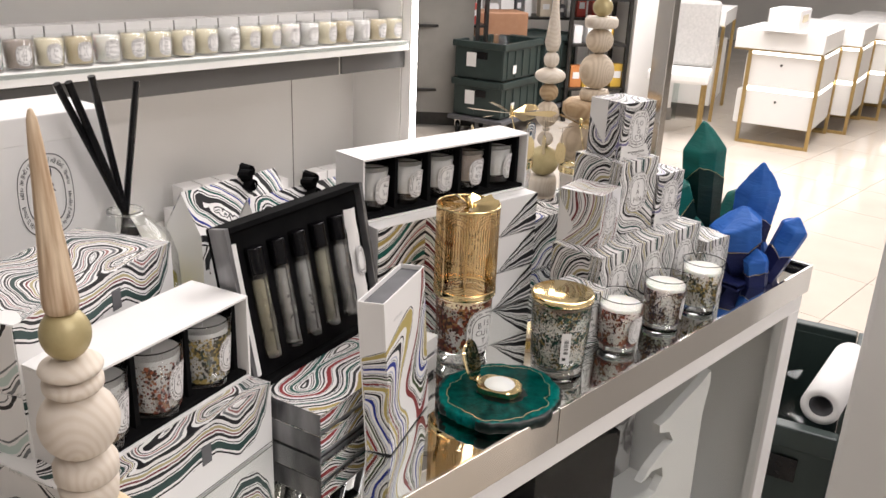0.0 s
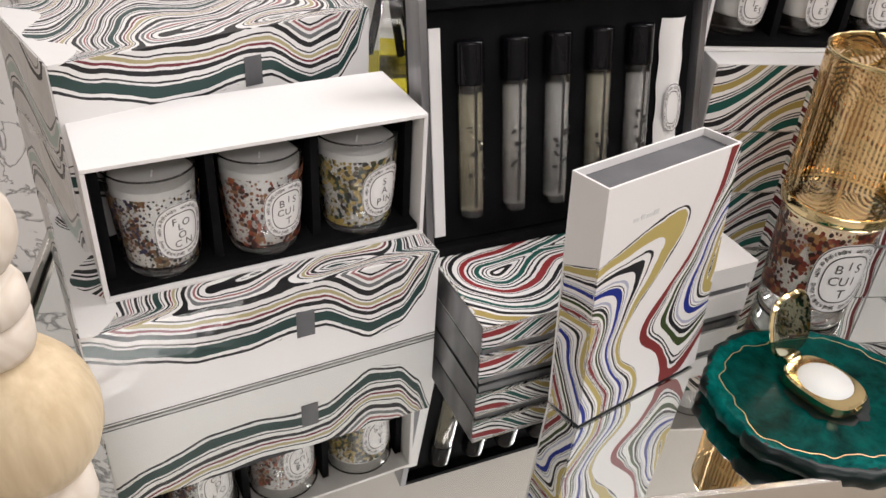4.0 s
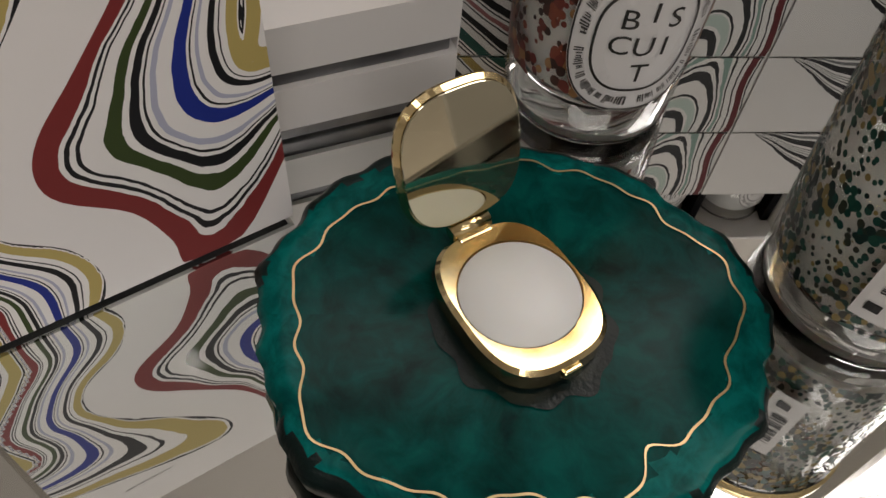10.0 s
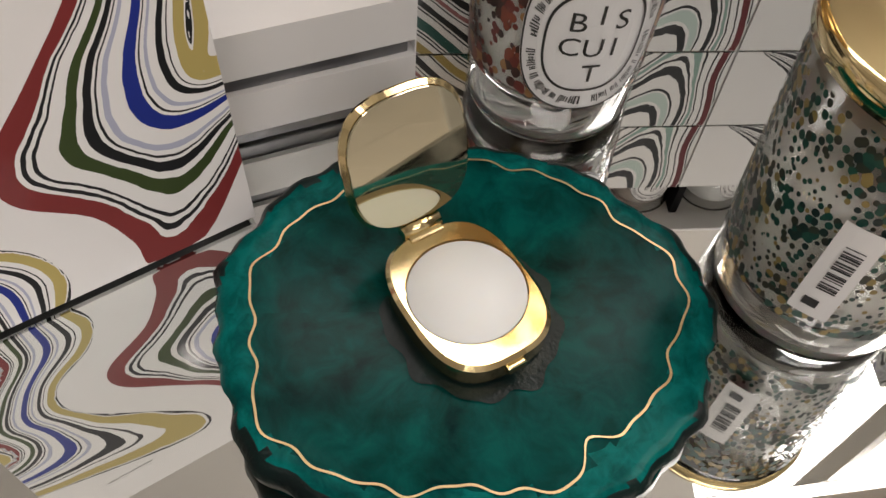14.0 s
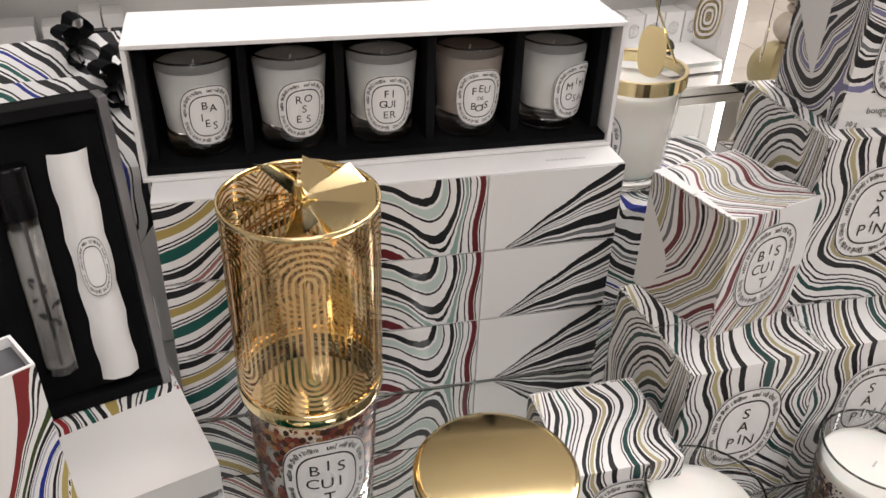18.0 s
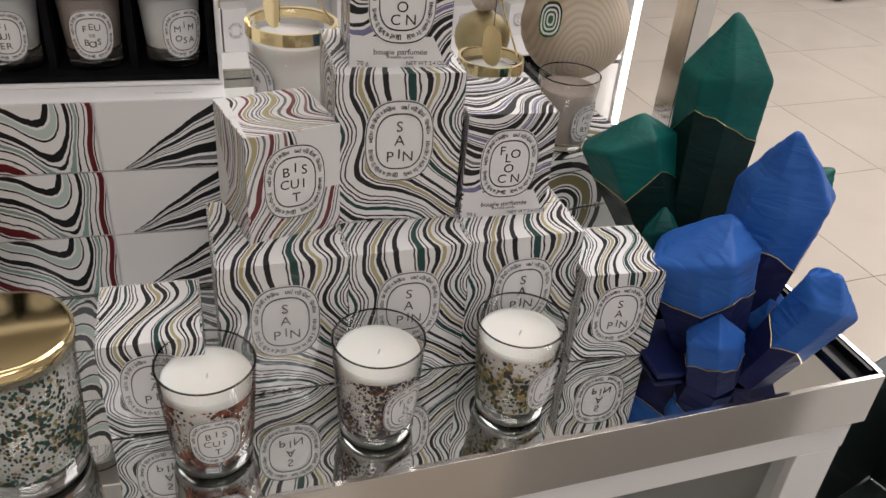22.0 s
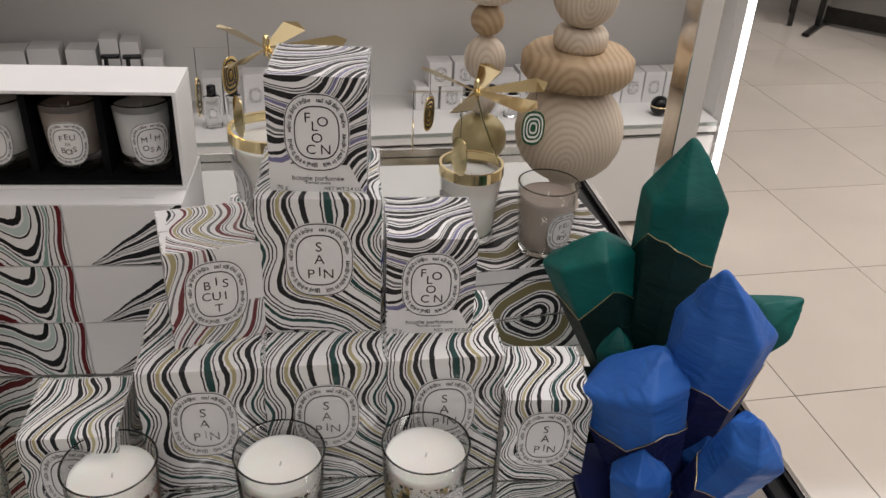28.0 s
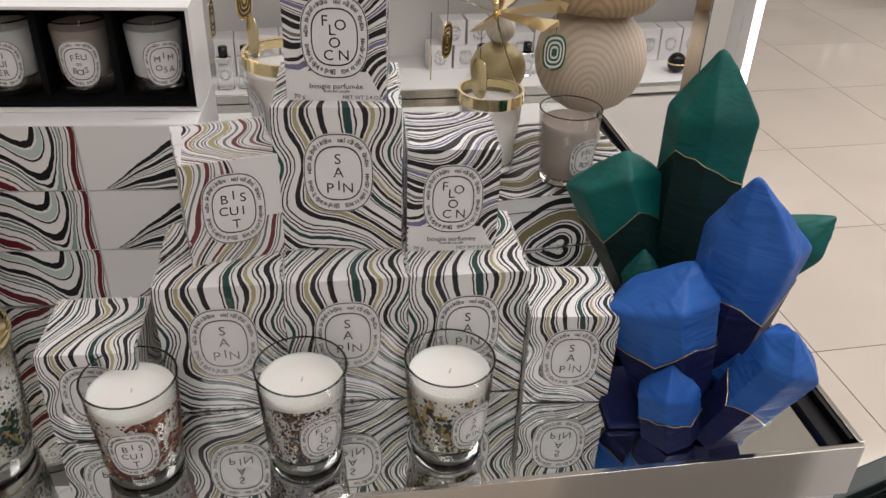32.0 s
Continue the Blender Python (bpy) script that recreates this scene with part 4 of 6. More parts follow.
def candle(x, y, z, rz, r0, r1, h, wax_top, wax, dots, word, label, face=0, lw=.03, lz=.45, ink=M_FOIL, foot=M_THICKGLASS, group="", parent_m=None, base=.008):
    t = thing("candle", x, y, z, rz, label, "candle", group, m=parent_m)
    tumbler(t, r0, r1, h, wax_top, wax, dots, foot, base)
    slope = (r1 - r0) / h
    zc = h * lz
    medallion(t, pose(0, 0, zc, 0, 0, face), lw, lw * 1.22, word, ink, M_CARD, flat_on(r0 + slope * zc + .0005, slope), d=.0003)
    return t


candle(1.204, .920, TOP, 0, .0235, .0285, .0705, .0585, M_WAX, M_DOTS_RED, "BISCUIT", "white candle in a glass printed with red and brown dots", 8, group="front candles")
candle(1.305, .928, TOP, 0, .0235, .0285, .0705, .0585, M_WAX, M_DOTS_NIGHT, "FLOCON", "white candle in a glass printed with black and violet dots", 32, group="front candles")
candle(1.397, .934, TOP, 0, .0235, .0285, .0705, .0585, M_WAX, M_DOTS_GOLD, "SAPIN", "white candle in a glass printed with gold and black dots", 34, group="front candles")

# lidded jar
t = thing("lidded_candle_jar", 1.101, .926, TOP, 0, "large green-petalled glass candle jar with a gold lid", "candle")
tumbler(t, .031, .0352, .090, .082, M_WAX, M_DOTS_GREEN, base=.012, wick=False)
part("lid", lathe([(0, .0905), (.0352, .0905), (.0368, .0912), (.0368, .0965), (.0360, .0978), (.034, .0982), (0, .0980)], 64), M_GOLD, t, "polished gold lid", True)
bm = bmesh.new()
put = flat_on(.0343)
for i in range(6):
    a, b = -.0055 + .011 * i / 6, -.0055 + .011 * (i + 1) / 6
    bm.faces.new([bm.verts.new(put(x, z, .0007)) for x, z in ((a, -.019), (b, -.019), (b, .019), (a, .019))])
tag = part("barcode_sticker", bm, M_CARD, t, "white barcode sticker", m=pose(0, 0, .042, 0, 0, -35))
bm = bmesh.new()
for i in range(22):
    if (i * 7) % 5 == 0:
        continue
    z = -.008 + .02 * i / 22
    bm.faces.new([bm.verts.new(put(x, q, .001)) for x, q in ((-.002, z), (.003, z), (.003, z + .0004 + .0002 * (i % 3)), (-.002, z + .0004 + .0002 * (i % 3)))])
bm.faces.new([bm.verts.new(put(x, q, .001)) for x, q in ((-.003, -.015), (.001, -.015), (.001, -.0115), (-.003, -.0115))])
part("barcode", bm, M_INK, tag)["kind"] = "stuff"

# lantern jar
t = thing("lantern_candle", 1.027, 1.014, TOP, 0, "glass candle with dark petals under a gold filigree lantern", "candle")
tumbler(t, .0305, .0335, .085, .074, M_WAX, M_DOTS_LANTERN, base=.016, wick=False)
medallion(t, pose(0, 0, .045, 0, 0, 6), .046, .058, "BISCUIT", M_FOIL, M_CARD, flat_on(.0326, .03), d=.0004)
part("collar", lathe([(.0338, .0855), (.0366, .0855), (.0369, .087), (.0369, .092), (.0362, .094), (.034, .094)], 64, closed=True), M_GOLD, t, "", True)
bm = bmesh.new()
lay = bm.verts.layers.float.new("flow")
NA, NZ, RL, HL = 216, 60, .0365, .0975
ring = []
for j in range(NZ + 1):
    row = []
    for i in range(NA):
        a = 2 * math.pi * i / NA
        z = .094 + HL * j / NZ
        v = bm.verts.new((RL * math.cos(a), RL * math.sin(a), z))
        k = (a / (2 * math.pi) * 6) % 1.0 - .5
        p, q = abs(k) * RL * 2 * math.pi / 6, abs(z - .094 - HL * .5)
        arch = max(p / .019, (math.hypot(p, max(0.0, q - .027)) / .019))
        if q > .03 and p > .012:
            arch = (p + q) * 55
        v[lay] = arch * 6.0 + .2
        row.append(v)
    ring.append(row)
for j in range(NZ):
    for i in range(NA):
        k = (i + 1) % NA
        bm.faces.new((ring[j][i], ring[j][k], ring[j + 1][k], ring[j + 1][i]))
part("lantern_cover", bm, M_FILIGREE, t, "amber glass covered in gold lines", True)
part("lantern_rim", lathe([(.0355, .191), (.0368, .191), (.0368, .1935), (.0355, .1935)], 64, closed=True), M_GOLD, t, "", True)
part("spindle", lathe([(0, .086), (.0012, .086), (.0012, .189), (.003, .190), (.0035, .194), (.0018, .198), (.0022, .200), (0, .202)], 16), M_GOLD, t, "", True)
for i in range(9):
    bm = bmesh.new()
    w0, w1 = .002, .011
    vs = [bm.verts.new(p) for p in ((.004, -w0, 0), (.033, -w1, -.003), (.0345, 0, 0), (.033, w1, .003), (.004, w0, 0))]
    bm.faces.new(vs)
    part("vane", bm, M_GOLD, t, m=pose(0, 0, .192, 22 if i > 2 else 6, 0, 25 + i * 40))

# ---- agate slab and compact ----
slab = thing("agate_slab", .988, .9045, TOP, 0, "dark green resin agate slab with a wavy gold vein", "tray")


def agate_radius(a, f=1.0):
    return f * 1.0 * (.0735 + .0018 * math.sin(3 * a + 1) + .0012 * math.sin(7 * a) + .0011 * math.sin(13 * a + 2) + .0007 * math.sin(31 * a)) * (1.0 - .03 * math.cos(2 * a))


bm = bmesh.new()
rows = []
for f, z in ((0, .015), (.55, .015), (.76, .015), (.79, .015), (.82, .015), (.85, .0151), (.88, .0151), (.91, .0152), (.945, .0152), (.97, .0146), (1.0, .012), (.985, .005), (.95, .003), (0, .003)):
    rows.append([bm.verts.new((agate_radius(a, f) * math.cos(a), .86 * agate_radius(a, f) * math.sin(a), z)) for a in (2 * math.pi * i / 150 for i in range(150))] if f else [bm.verts.new((0, 0, z))])
for a, b in zip(rows, rows[1:]):
    for i in range(150):
        j = (i + 1) % 150
        if len(a) == 1:
            bm.faces.new((a[0], b[i], b[j]))
        elif len(b) == 1:
            bm.faces.new((a[i], b[0], a[j]))
        else:
            bm.faces.new((a[i], b[i], b[j], a[j]))
def vein_radius(a):
    return .0598 + .0026 * math.sin(2 * a + .5) + .0022 * math.sin(5 * a + 1) - .004 * math.exp(-((a - 5.35) / .12) ** 2) + .0013 * math.sin(9 * a) + .0009 * math.sin(17 * a + 2) + .0006 * math.sin(29 * a)


body = part("slab", bm, M_AGATE, slab, "", True)
body.data.materials.append(M_AGATEDARK)
body.data.materials.append(M_AGATELIGHT)
for p in body.data.polygons:
    if math.hypot(p.center.x, p.center.y / .86) > .0702:
        p.material_index = 1
    elif p.center.xy.length > vein_radius(math.atan2(p.center.y, p.center.x)) * (1 - .10 * (p.center.y / p.center.xy.length) ** 2):
        p.material_index = 2


def ribbon_loop(radius, n, width, z, m=None):
    """A thin closed band that lies on a surface and follows radius(angle)."""
    bm = bmesh.new()
    a = [bm.verts.new(((radius(t) - width / 2) * math.cos(t), (radius(t) - width / 2) * math.sin(t), z)) for t in (2 * math.pi * i / n for i in range(n))]
    b = [bm.verts.new(((radius(t) + width / 2) * math.cos(t), (radius(t) + width / 2) * math.sin(t), z)) for t in (2 * math.pi * i / n for i in range(n))]
    for i in range(n):
        j = (i + 1) % n
        bm.faces.new((a[i], a[j], b[j], b[i]))
    return bm


part("vein", ribbon_loop(lambda a: vein_radius(a) * (1 - .10 * math.sin(a) ** 2), 260, .0007, .0156), M_GOLDINK, slab, "thin gold vein")
# Dark wavy oval, slightly wider than the compact and turned with it.
bm = bmesh.new()
bm.faces.new([bm.verts.new((r * 1.12 * math.cos(a), r * math.sin(a), .0155)) for a, r in ((2 * math.pi * i / 120, .0242 + .0009 * math.sin(9 * 2 * math.pi * i / 120) + .0007 * math.sin(14 * 2 * math.pi * i / 120)) for i in range(120))])
part("dark_core", bm, M_AGATEDARK, slab, "dark brown-black patch on the slab around the compact", m=pose(.0015, -.0012, 0, 0, 0, -61))
for a in (20, 140, 260):
    part("foot", lathe([(0, 0), (.006, 0), (.006, .004), (0, .004)], 16, m=pose(.045 * math.cos(radians(a)), .045 * math.sin(radians(a)), 0)), M_BLACK, slab)

CX, CY, CR = .9880, .9056, -61
comp = thing("gold_compact", CX, CY, TOP + .0158, CR, "open gold solid perfume compact with a white balm", "compact")


def oval_plate(w, h, z0, z1, p=2.6, inset=.0012, hole=0.0):
    """A rounded plate with softened edges; hole is the radius of a round well in its top."""
    bm = bmesh.new()
    n = 72
    rows = []
    for f, z in ((0, z0), (-inset, z0), (0, z0 + inset), (0, z1 - inset), (-inset, z1)):
        rows.append([bm.verts.new((x, y, z)) for x, y in superellipse(w + 2 * f, h + 2 * f, n, p)])
    for a, b in zip(rows[1:], rows[2:]):
        for i in range(n):
            j = (i + 1) % n
            bm.faces.new((a[i], a[j], b[j], b[i]))
    bm.faces.new(list(reversed(rows[1])))
    if hole:
        last = rows[-1]
        for r, z in ((hole, z1), (hole, z1 - .003)):
            c = [bm.verts.new((r * math.cos(2 * math.pi * i / n), r * math.sin(2 * math.pi * i / n), z)) for i in range(n)]
            for i in range(n):
                j = (i + 1) % n
                bm.faces.new((last[i], last[j], c[j], c[i]))
            last = c
        bm.faces.new(last)
    else:
        bm.faces.new(rows[-1])
    for v in rows[0]:
        bm.verts.remove(v)
    return bm


part("base", oval_plate(.0475, .0375, 0, .0085, p=2.9, hole=.0170), M_GOLD, comp, "polished gold base")
part("balm", lathe([(0, .0078), (.0167, .0078), (.0164, .0084), (0, .0084)], 64), M_WAX, comp, "white solid balm", True)
lid_m = pose(-.0252, 0, .0085, 0, -108, 0)
lid = part("lid", oval_plate(.0425, .0385, 0, .0032, p=2.9), M_GOLD, comp, "raised gold lid", m=lid_m @ pose(.0228, 0, 0))
part("lid_mirror", oval_plate(.0398, .0358, -.0008, -.0002, p=2.9, inset=.0002), material("amber_mirror", (0.66, 0.63, 0.48), .03, 1.0), lid, "tinted mirror inside the lid")
part("hinge", tube((-.0252, -.006, .0085), (-.0252, .006, .0085), .0026, 16), M_GOLD, comp, "", True)
part("hinge_leaf", box(.006, .011, .004, -.0235, 0, .0052, .0008), M_GOLD, comp)
part("clasp", box(.002, .006, .003, .0242, 0, .003, .0006), M_GOLD, comp)

# ---- tall sleeve ----
t = thing("slipcase_box", 0, 0, 0, 0, "tall white slipcase printed with coloured marbling, open and grey inside", "box", m=pose(.8345, .894, TOP + .0016, -3.6, 0, 31.2))
TW, TD, TH, wall = .1055, .027, .158, .0013
part("front_panel", field_box(TW, wall, TH, flow_tall, bare_tall, .0011), M_TALL, t, "white card with coloured marbling")
part("back_panel", box(TW, wall, TH, TW / 2, TD - wall / 2), M_CARD, t)
part("side_panel", field_box(wall, TD - 2 * wall - .0002, TH, lambda u, v: flow_tall(min(u, 0.0), v), lambda u, v: bare_tall(min(u, 0.0), v), .0014), M_TALL, t, m=pose(0, wall + .0001, 0))
part("side_panel", box(wall, TD - 2 * wall - .0002, TH, TW - wall / 2, TD / 2), M_CARD, t)
part("insert", box(TW - 2 * wall - .0004, TD - 2 * wall - .0004, TH - .005, TW / 2, TD / 2, .0005), M_GREYCARD, t, "dark grey inner tray")
bm = bmesh.new()
for i, w in enumerate((.004, .003, .005, .004)):
    box(w, .0002, .0022 + .001 * (i % 2), .024 + i * .0052, -.0002, TH - .026, 0, bm)
part("faint_print", bm, M_FAINTINK, t)

# ---- flat boxes under the vial set ----
FW, FD = .2105, .125
for i in range(2):
    t = thing("flat_gift_box", .778, .9295, TOP + .0241 * i, 19.4, "flat white gift box with marbled lid and silver ends", "box", "flat gift boxes")
    part("tray", box(FW - .004, FD - .004, .0235, FW / 2, FD / 2, 0, .0006), M_SILVERCARD, t)
    part("lid", field_box(FW, FD, .0175, lambda u, v: flow_flat(u, v + .006), lambda u, v: bare_flat(u, v + .006), .0022), M_FLAT, t, m=pose(0, 0, .0064))
    part("end_strip", box(.0004, FD - .002, .0225, -.0003, FD / 2, .0006), M_SILVERCARD, t)
    part("end_strip", box(.0004, FD - .002, .0236, FW + .0003, FD / 2, .0002), M_CARD, t)

# ---- vial set ----
VW, VH, VD = .2125, .166, .024
vm = pose(.7490, .9995, TOP + .0485, -11.7, 0, 18.8)
t = thing("perfume_vial_set", 0, 0, 0, 0, "black presentation tray with five perfume vials and a white card", "gift set", m=vm)
part("tray_back", box(VW, .003, VH, VW / 2, VD), M_BLACKCARD, t)
part("foam", box(VW - .012, .013, VH - .014, VW / 2, VD - .009, .007), M_BLACKCARD, t, "black foam with cut-outs")
for nm, sx, sz, x, z in (("frame_side", .005, VH, .0025, 0), ("frame_side", .005, VH, VW - .0025, 0), ("frame_top", VW - .0104, .006, VW / 2, VH - .006), ("frame_bottom", VW - .0104, .006, VW / 2, 0)):
    part(nm, box(sx, VD - .002, sz, x, VD / 2 - .001, z, .0006), M_SILVERCARD if nm == "frame_side" else M_BLACKCARD, t)
part("lining_strip", box(.008, .002, VH - .03, .012, VD - .017, .012, .0006), M_CARD, t, "white paper strip")
M_CAP = mottled("gloss_black_cap", (0.003, 0.003, 0.004), (0.006, 0.006, 0.007), 0.08, scale=12, Specular_IOR_Level=0.16)
M_VIAL = glassy("vial_glass", (0.98, 0.985, 0.98), 2.2)
LIQ = [(0.68, 0.62, 0.42), (0.75, 0.73, 0.69), (0.8, 0.8, 0.78), (0.72, 0.68, 0.52), (0.8, 0.78, 0.76)]
for i in range(5):
    vx = .0340 + i * .0315
    g = part("vial", lathe([(0, 0), (.0058, 0), (.0062, .001), (.0062, .075), (.0062, .0762), (.0045, .078), (0, .078)], 24), M_VIAL, t, "slim glass vial", True, m=pose(vx, VD - .0205, .0255) @ Matrix.Diagonal((1.42, 1.42, 1.16, 1)))
    part("perfume", lathe([(0, .004), (.0054, .004), (.0054, .070 + .002 * (i % 2)), (0, .070 + .002 * (i % 2))], 20), material("perfume_tint_%d" % i, LIQ[i], .05, Alpha=.3), g, "", True)
    part("dip_tube", tube((0, -.0050, .006), (.0004, -.0050, .0745), .0008, 6), M_INK, g)
    part("thick_base", lathe([(0, .0003), (.0054, .0003), (.0056, .0035), (0, .0035)], 20), M_THICKGLASS, g, "", True)
    part("cap", lathe([(0, .0755), (.0064, .0755), (.0066, .0760), (.0066, .0772), (.0066, .0965), (.0066, .0978), (.006, .0986), (0, .0986)], 24), M_CAP, g, "glossy black cap", True)
    bm = bmesh.new()
    put = flat_on(.0063)
    pen = random.Random(70 + i)
    for j in range(13):
        x0, z0 = pen.uniform(-.0042, .0042), .022 + .0024 * j * pen.uniform(.7, 1.1)
        w, k = pen.uniform(.0004, .0011), pen.uniform(.0008, .0034)
        slant = pen.uniform(-.0016, .0016)
        bm.faces.new([bm.verts.new(put(x, q, .0002)) for x, q in ((x0 - w, z0), (x0 + w, z0), (x0 + w + slant, z0 + k), (x0 - w + slant, z0 + k))])
    part("label_print", bm, M_INK, g)
bm = bmesh.new()
vs = []
for j in range(15):
    z = .012 + .129 * j / 14
    o = .0007 * math.sin(j * 1.9)
    vs.append([bm.verts.new((x + o, y, z)) for x, y in ((.178, VD - .0185), (.1832, VD - .0230), (.1915, VD - .0240), (.1975, VD - .0185))])
for a, b in zip(vs, vs[1:]):
    for i in range(3):
        bm.faces.new((a[i], a[i + 1], b[i + 1], b[i]))
card = part("rolled_card", bm, M_CARD, t, "white rolled paper sachet", True)
medallion(card, pose(.1875, VD - .0250, .080), .0145, .034, "", M_INK, M_CARD, d=.0003)

# ---- long boxes and the five-candle set ----
LW, LD, LH = .270, .088, .0516
LONG = []
for i in range(3):
    t = thing("long_gift_box", .9525, 1.0848, TOP + .0518 * i, 1.6, "long white gift box with red and green marbled front", "box", "long gift boxes")
    part("tray", box(LW, LD - .002, LH, LW / 2, LD / 2 + .001, 0, .0006), M_CARD, t)
    if not LONG:
        LONG = [("front_print", part("front_print", field_box(.112, .0008, LH - .001, lambda u, v: flow_long(u + .072, v), None, .0012), M_LONG, t, m=pose(.072, .0002, .0005)).data, pose(.072, .0002, .0005)),
                ("fan_print", part("fan_print", field_box(LW - .186, .0008, LH - .001, lambda u, v: flow_fan(u + .186, v), lambda u, v: bare_long(u + .186, v), .0012), M_FAN, t, m=pose(.1855, .0002, .0005)).data, pose(.1855, .0002, .0005)),
                ("diagonal_print", part("diagonal_print", field_box(.0715, .0008, LH - .001, lambda u, v: (v - .62 * u + .005 * math.sin(u * 80) + waver(u, v, .0008)) / .056, None, .0014), M_LONGDIAG, t, m=pose(.0003, .0002, .0005)).data, pose(.0003, .0002, .0005))]
    else:
        for nm, data, m in LONG:
            q = new(nm, data)
            q.parent, q.matrix_local = t, m
    bm = bmesh.new()
    for k in range(9):
        box(.002, .0016, .0002, .225 + k * .0028, .012, LH + .0001, 0, bm)
    part("faint_print", bm, M_FAINTINK, t)


def open_set(name, x, y, z, rz, w, d, h, n, label, fill):
    """A white box open to the front, with a black insert and candles set into it."""
    t = thing(name, x, y, z, rz, label, "gift set")
    e = .0025
    part("bottom", box(w, d, e, w / 2, d / 2, 0, .0004), M_CARD, t)
    part("roof", box(w, d, e, w / 2, d / 2, h - e, .0004), M_CARD, t)
    for q in (e / 2, w - e / 2):
        part("side", box(e, d - .0004, h - 2 * e - .0004, q, d / 2, e + .0002), M_CARD, t)
    part("back", box(w - 2 * e - .0004, e, h - 2 * e - .0004, w / 2, d - e / 2, e + .0002), M_CARD, t)
    part("insert_back", box(w - 2 * e - .001, .002, h - 2 * e - .001, w / 2, d - .0042, e + .0004), M_BLACKCARD, t, "black insert")
    part("insert_floor", box(w - 2 * e - .001, d - .012, .004, w / 2, d / 2 - .003, e + .0002), M_BLACKCARD, t)
    for k in range(n + 1):
        q = e + .004 + (w - 2 * e - .008) * k / n
        part("insert_rib", box(.005, d - .020, h - 2 * e - .002, q, d / 2 + .003, e + .0004), M_BLACKCARD, t)
    step = (w - 2 * e - .008) / n
    for k in range(n):
        fill(t, k, e + .004 + step * (k + .5), d * .52, e + .0045)
    return t


FIVE = (("BAIES", M_WAX, 24), ("ROSES", M_WAX, 22), ("FIGUIER", M_WAX, 10), ("FEU", M_GREYWAX, 14), ("MIMOSA", M_WAX, 34))
M_SETWAX = mottled("grey_white_wax", (0.66, 0.645, 0.63), (0.6, 0.59, 0.575), 0.5, scale=20)


def fill_five(t, k, x, y, z):
    word, wax, face = FIVE[k]
    m = t.matrix_world @ pose(x, y, z)
    candle(0, 0, 0, 0, .0186, .0230, .056, .048, wax if wax is M_GREYWAX else M_SETWAX, None, word, "small votive candle with oval label in a black insert", face - 8, .029, .47, M_INK, M_SMOKE, "votive candles", m, .0135)


open_set("five_candle_box", .9475, 1.109, TOP + .1556, 1.6, .274, .056, .0770, 5, "white open-fronted box holding five votive candles", fill_five)

# ---- gift boxes and the three-candle set ----
GW, GH, GD = .214, .067, .15


def gift_box(x, y, z, rz, w, d, h, label):
    t = thing("gift_box", x, y, z, rz, label, "box", "marbled gift boxes")
    k = h / .067
    part("carton", field_box(w, d, h, lambda u, v: flow_gift(u * .214 / w, v / k), lambda u, v: bare_gift(u * .214 / w, v / k), .0022), M_GIFT, t)
    part("side_print", field_box(.0008, d - .002, h - .001, lambda u, v: flow_giftside(abs(u), v), None, .003), M_GIFTSIDE, t, m=pose(-.0009, .001, .0005))
    bm = box(.0115, .0006, .019, w * .58, -.0003, h * .42)
    part("tab", bm, M_GREYCARD, t, "grey ribbon tab")
    # Dark contact line against the mirror, drawn as a strip along the foot.
    part("lid_joint", box(w + .0004, .0004, .0006, w / 2, -.0002, h * .02), M_FOIL, t)
    return t


gift_box(.557, .900, TOP, 22.7, GW, GD, GH, "glossy marbled gift box with a grey ribbon tab")
for i in range(3):
    gift_box(.540, .981, TOP + .0622 * i, 33.2, .203, .108, .062, "film-wrapped marbled gift box in a stack of three")
M_DOTS3 = (M_DOTS_NIGHT, M_DOTS_RED, M_DOTS_GOLD)


def fill_three(t, k, x, y, z):
    m = t.matrix_world @ pose(x, y - .013, z)
    candle(0, 0, 0, 0, .0215, .0262, .0655, .056, M_SETWAX, M_DOTS3[k], ("FLOCON", "BISCUIT", "SAPIN")[k], "printed glass candle set in an open white box", 22, .03, .47, M_FOIL, M_SMOKE, "boxed candles", m, .006)


open_set("three_candle_box", .5636, .9295, TOP + .0672, 22.2, .196, .07, .085, 3, "white open-fronted box holding three printed candles", fill_three)


# ---- wooden bead sculptures ----
def bead_tower(name, x, y, z, beads, label, tilt=(0, 0)):
    t = thing(name, 0, 0, 0, 0, label, "ornament", m=pose(x, y, z, tilt[0], tilt[1], 0))
    for k, (nm, prof, mat) in enumerate(beads):
        mid = (prof[0][1] + prof[-1][1]) / 2
        part(nm, lathe([(r, q - mid) for r, q in prof], 40), mat, t, "", True, m=pose(0, 0, mid, 0, 0, 0))
    return t


def ball(z, r, h=None, n=10, flat=.25):
    h = h or 2 * r * .92
    out = [(0, z)]
    for i in range(n + 1):
        a = -math.pi / 2 * (1 - flat * .5) + math.pi * (1 - flat * .5) * i / n
        out.append((r * math.cos(a), z + h / 2 + h / 2 * math.sin(a) / math.sin(math.pi / 2 * (1 - flat * .5))))
    return out + [(0, z + h)]


def disc(z, r, h):
    return [(0, z), (r * .88, z), (r, z + h * .25), (r, z + h * .75), (r * .86, z + h), (0, z + h)]


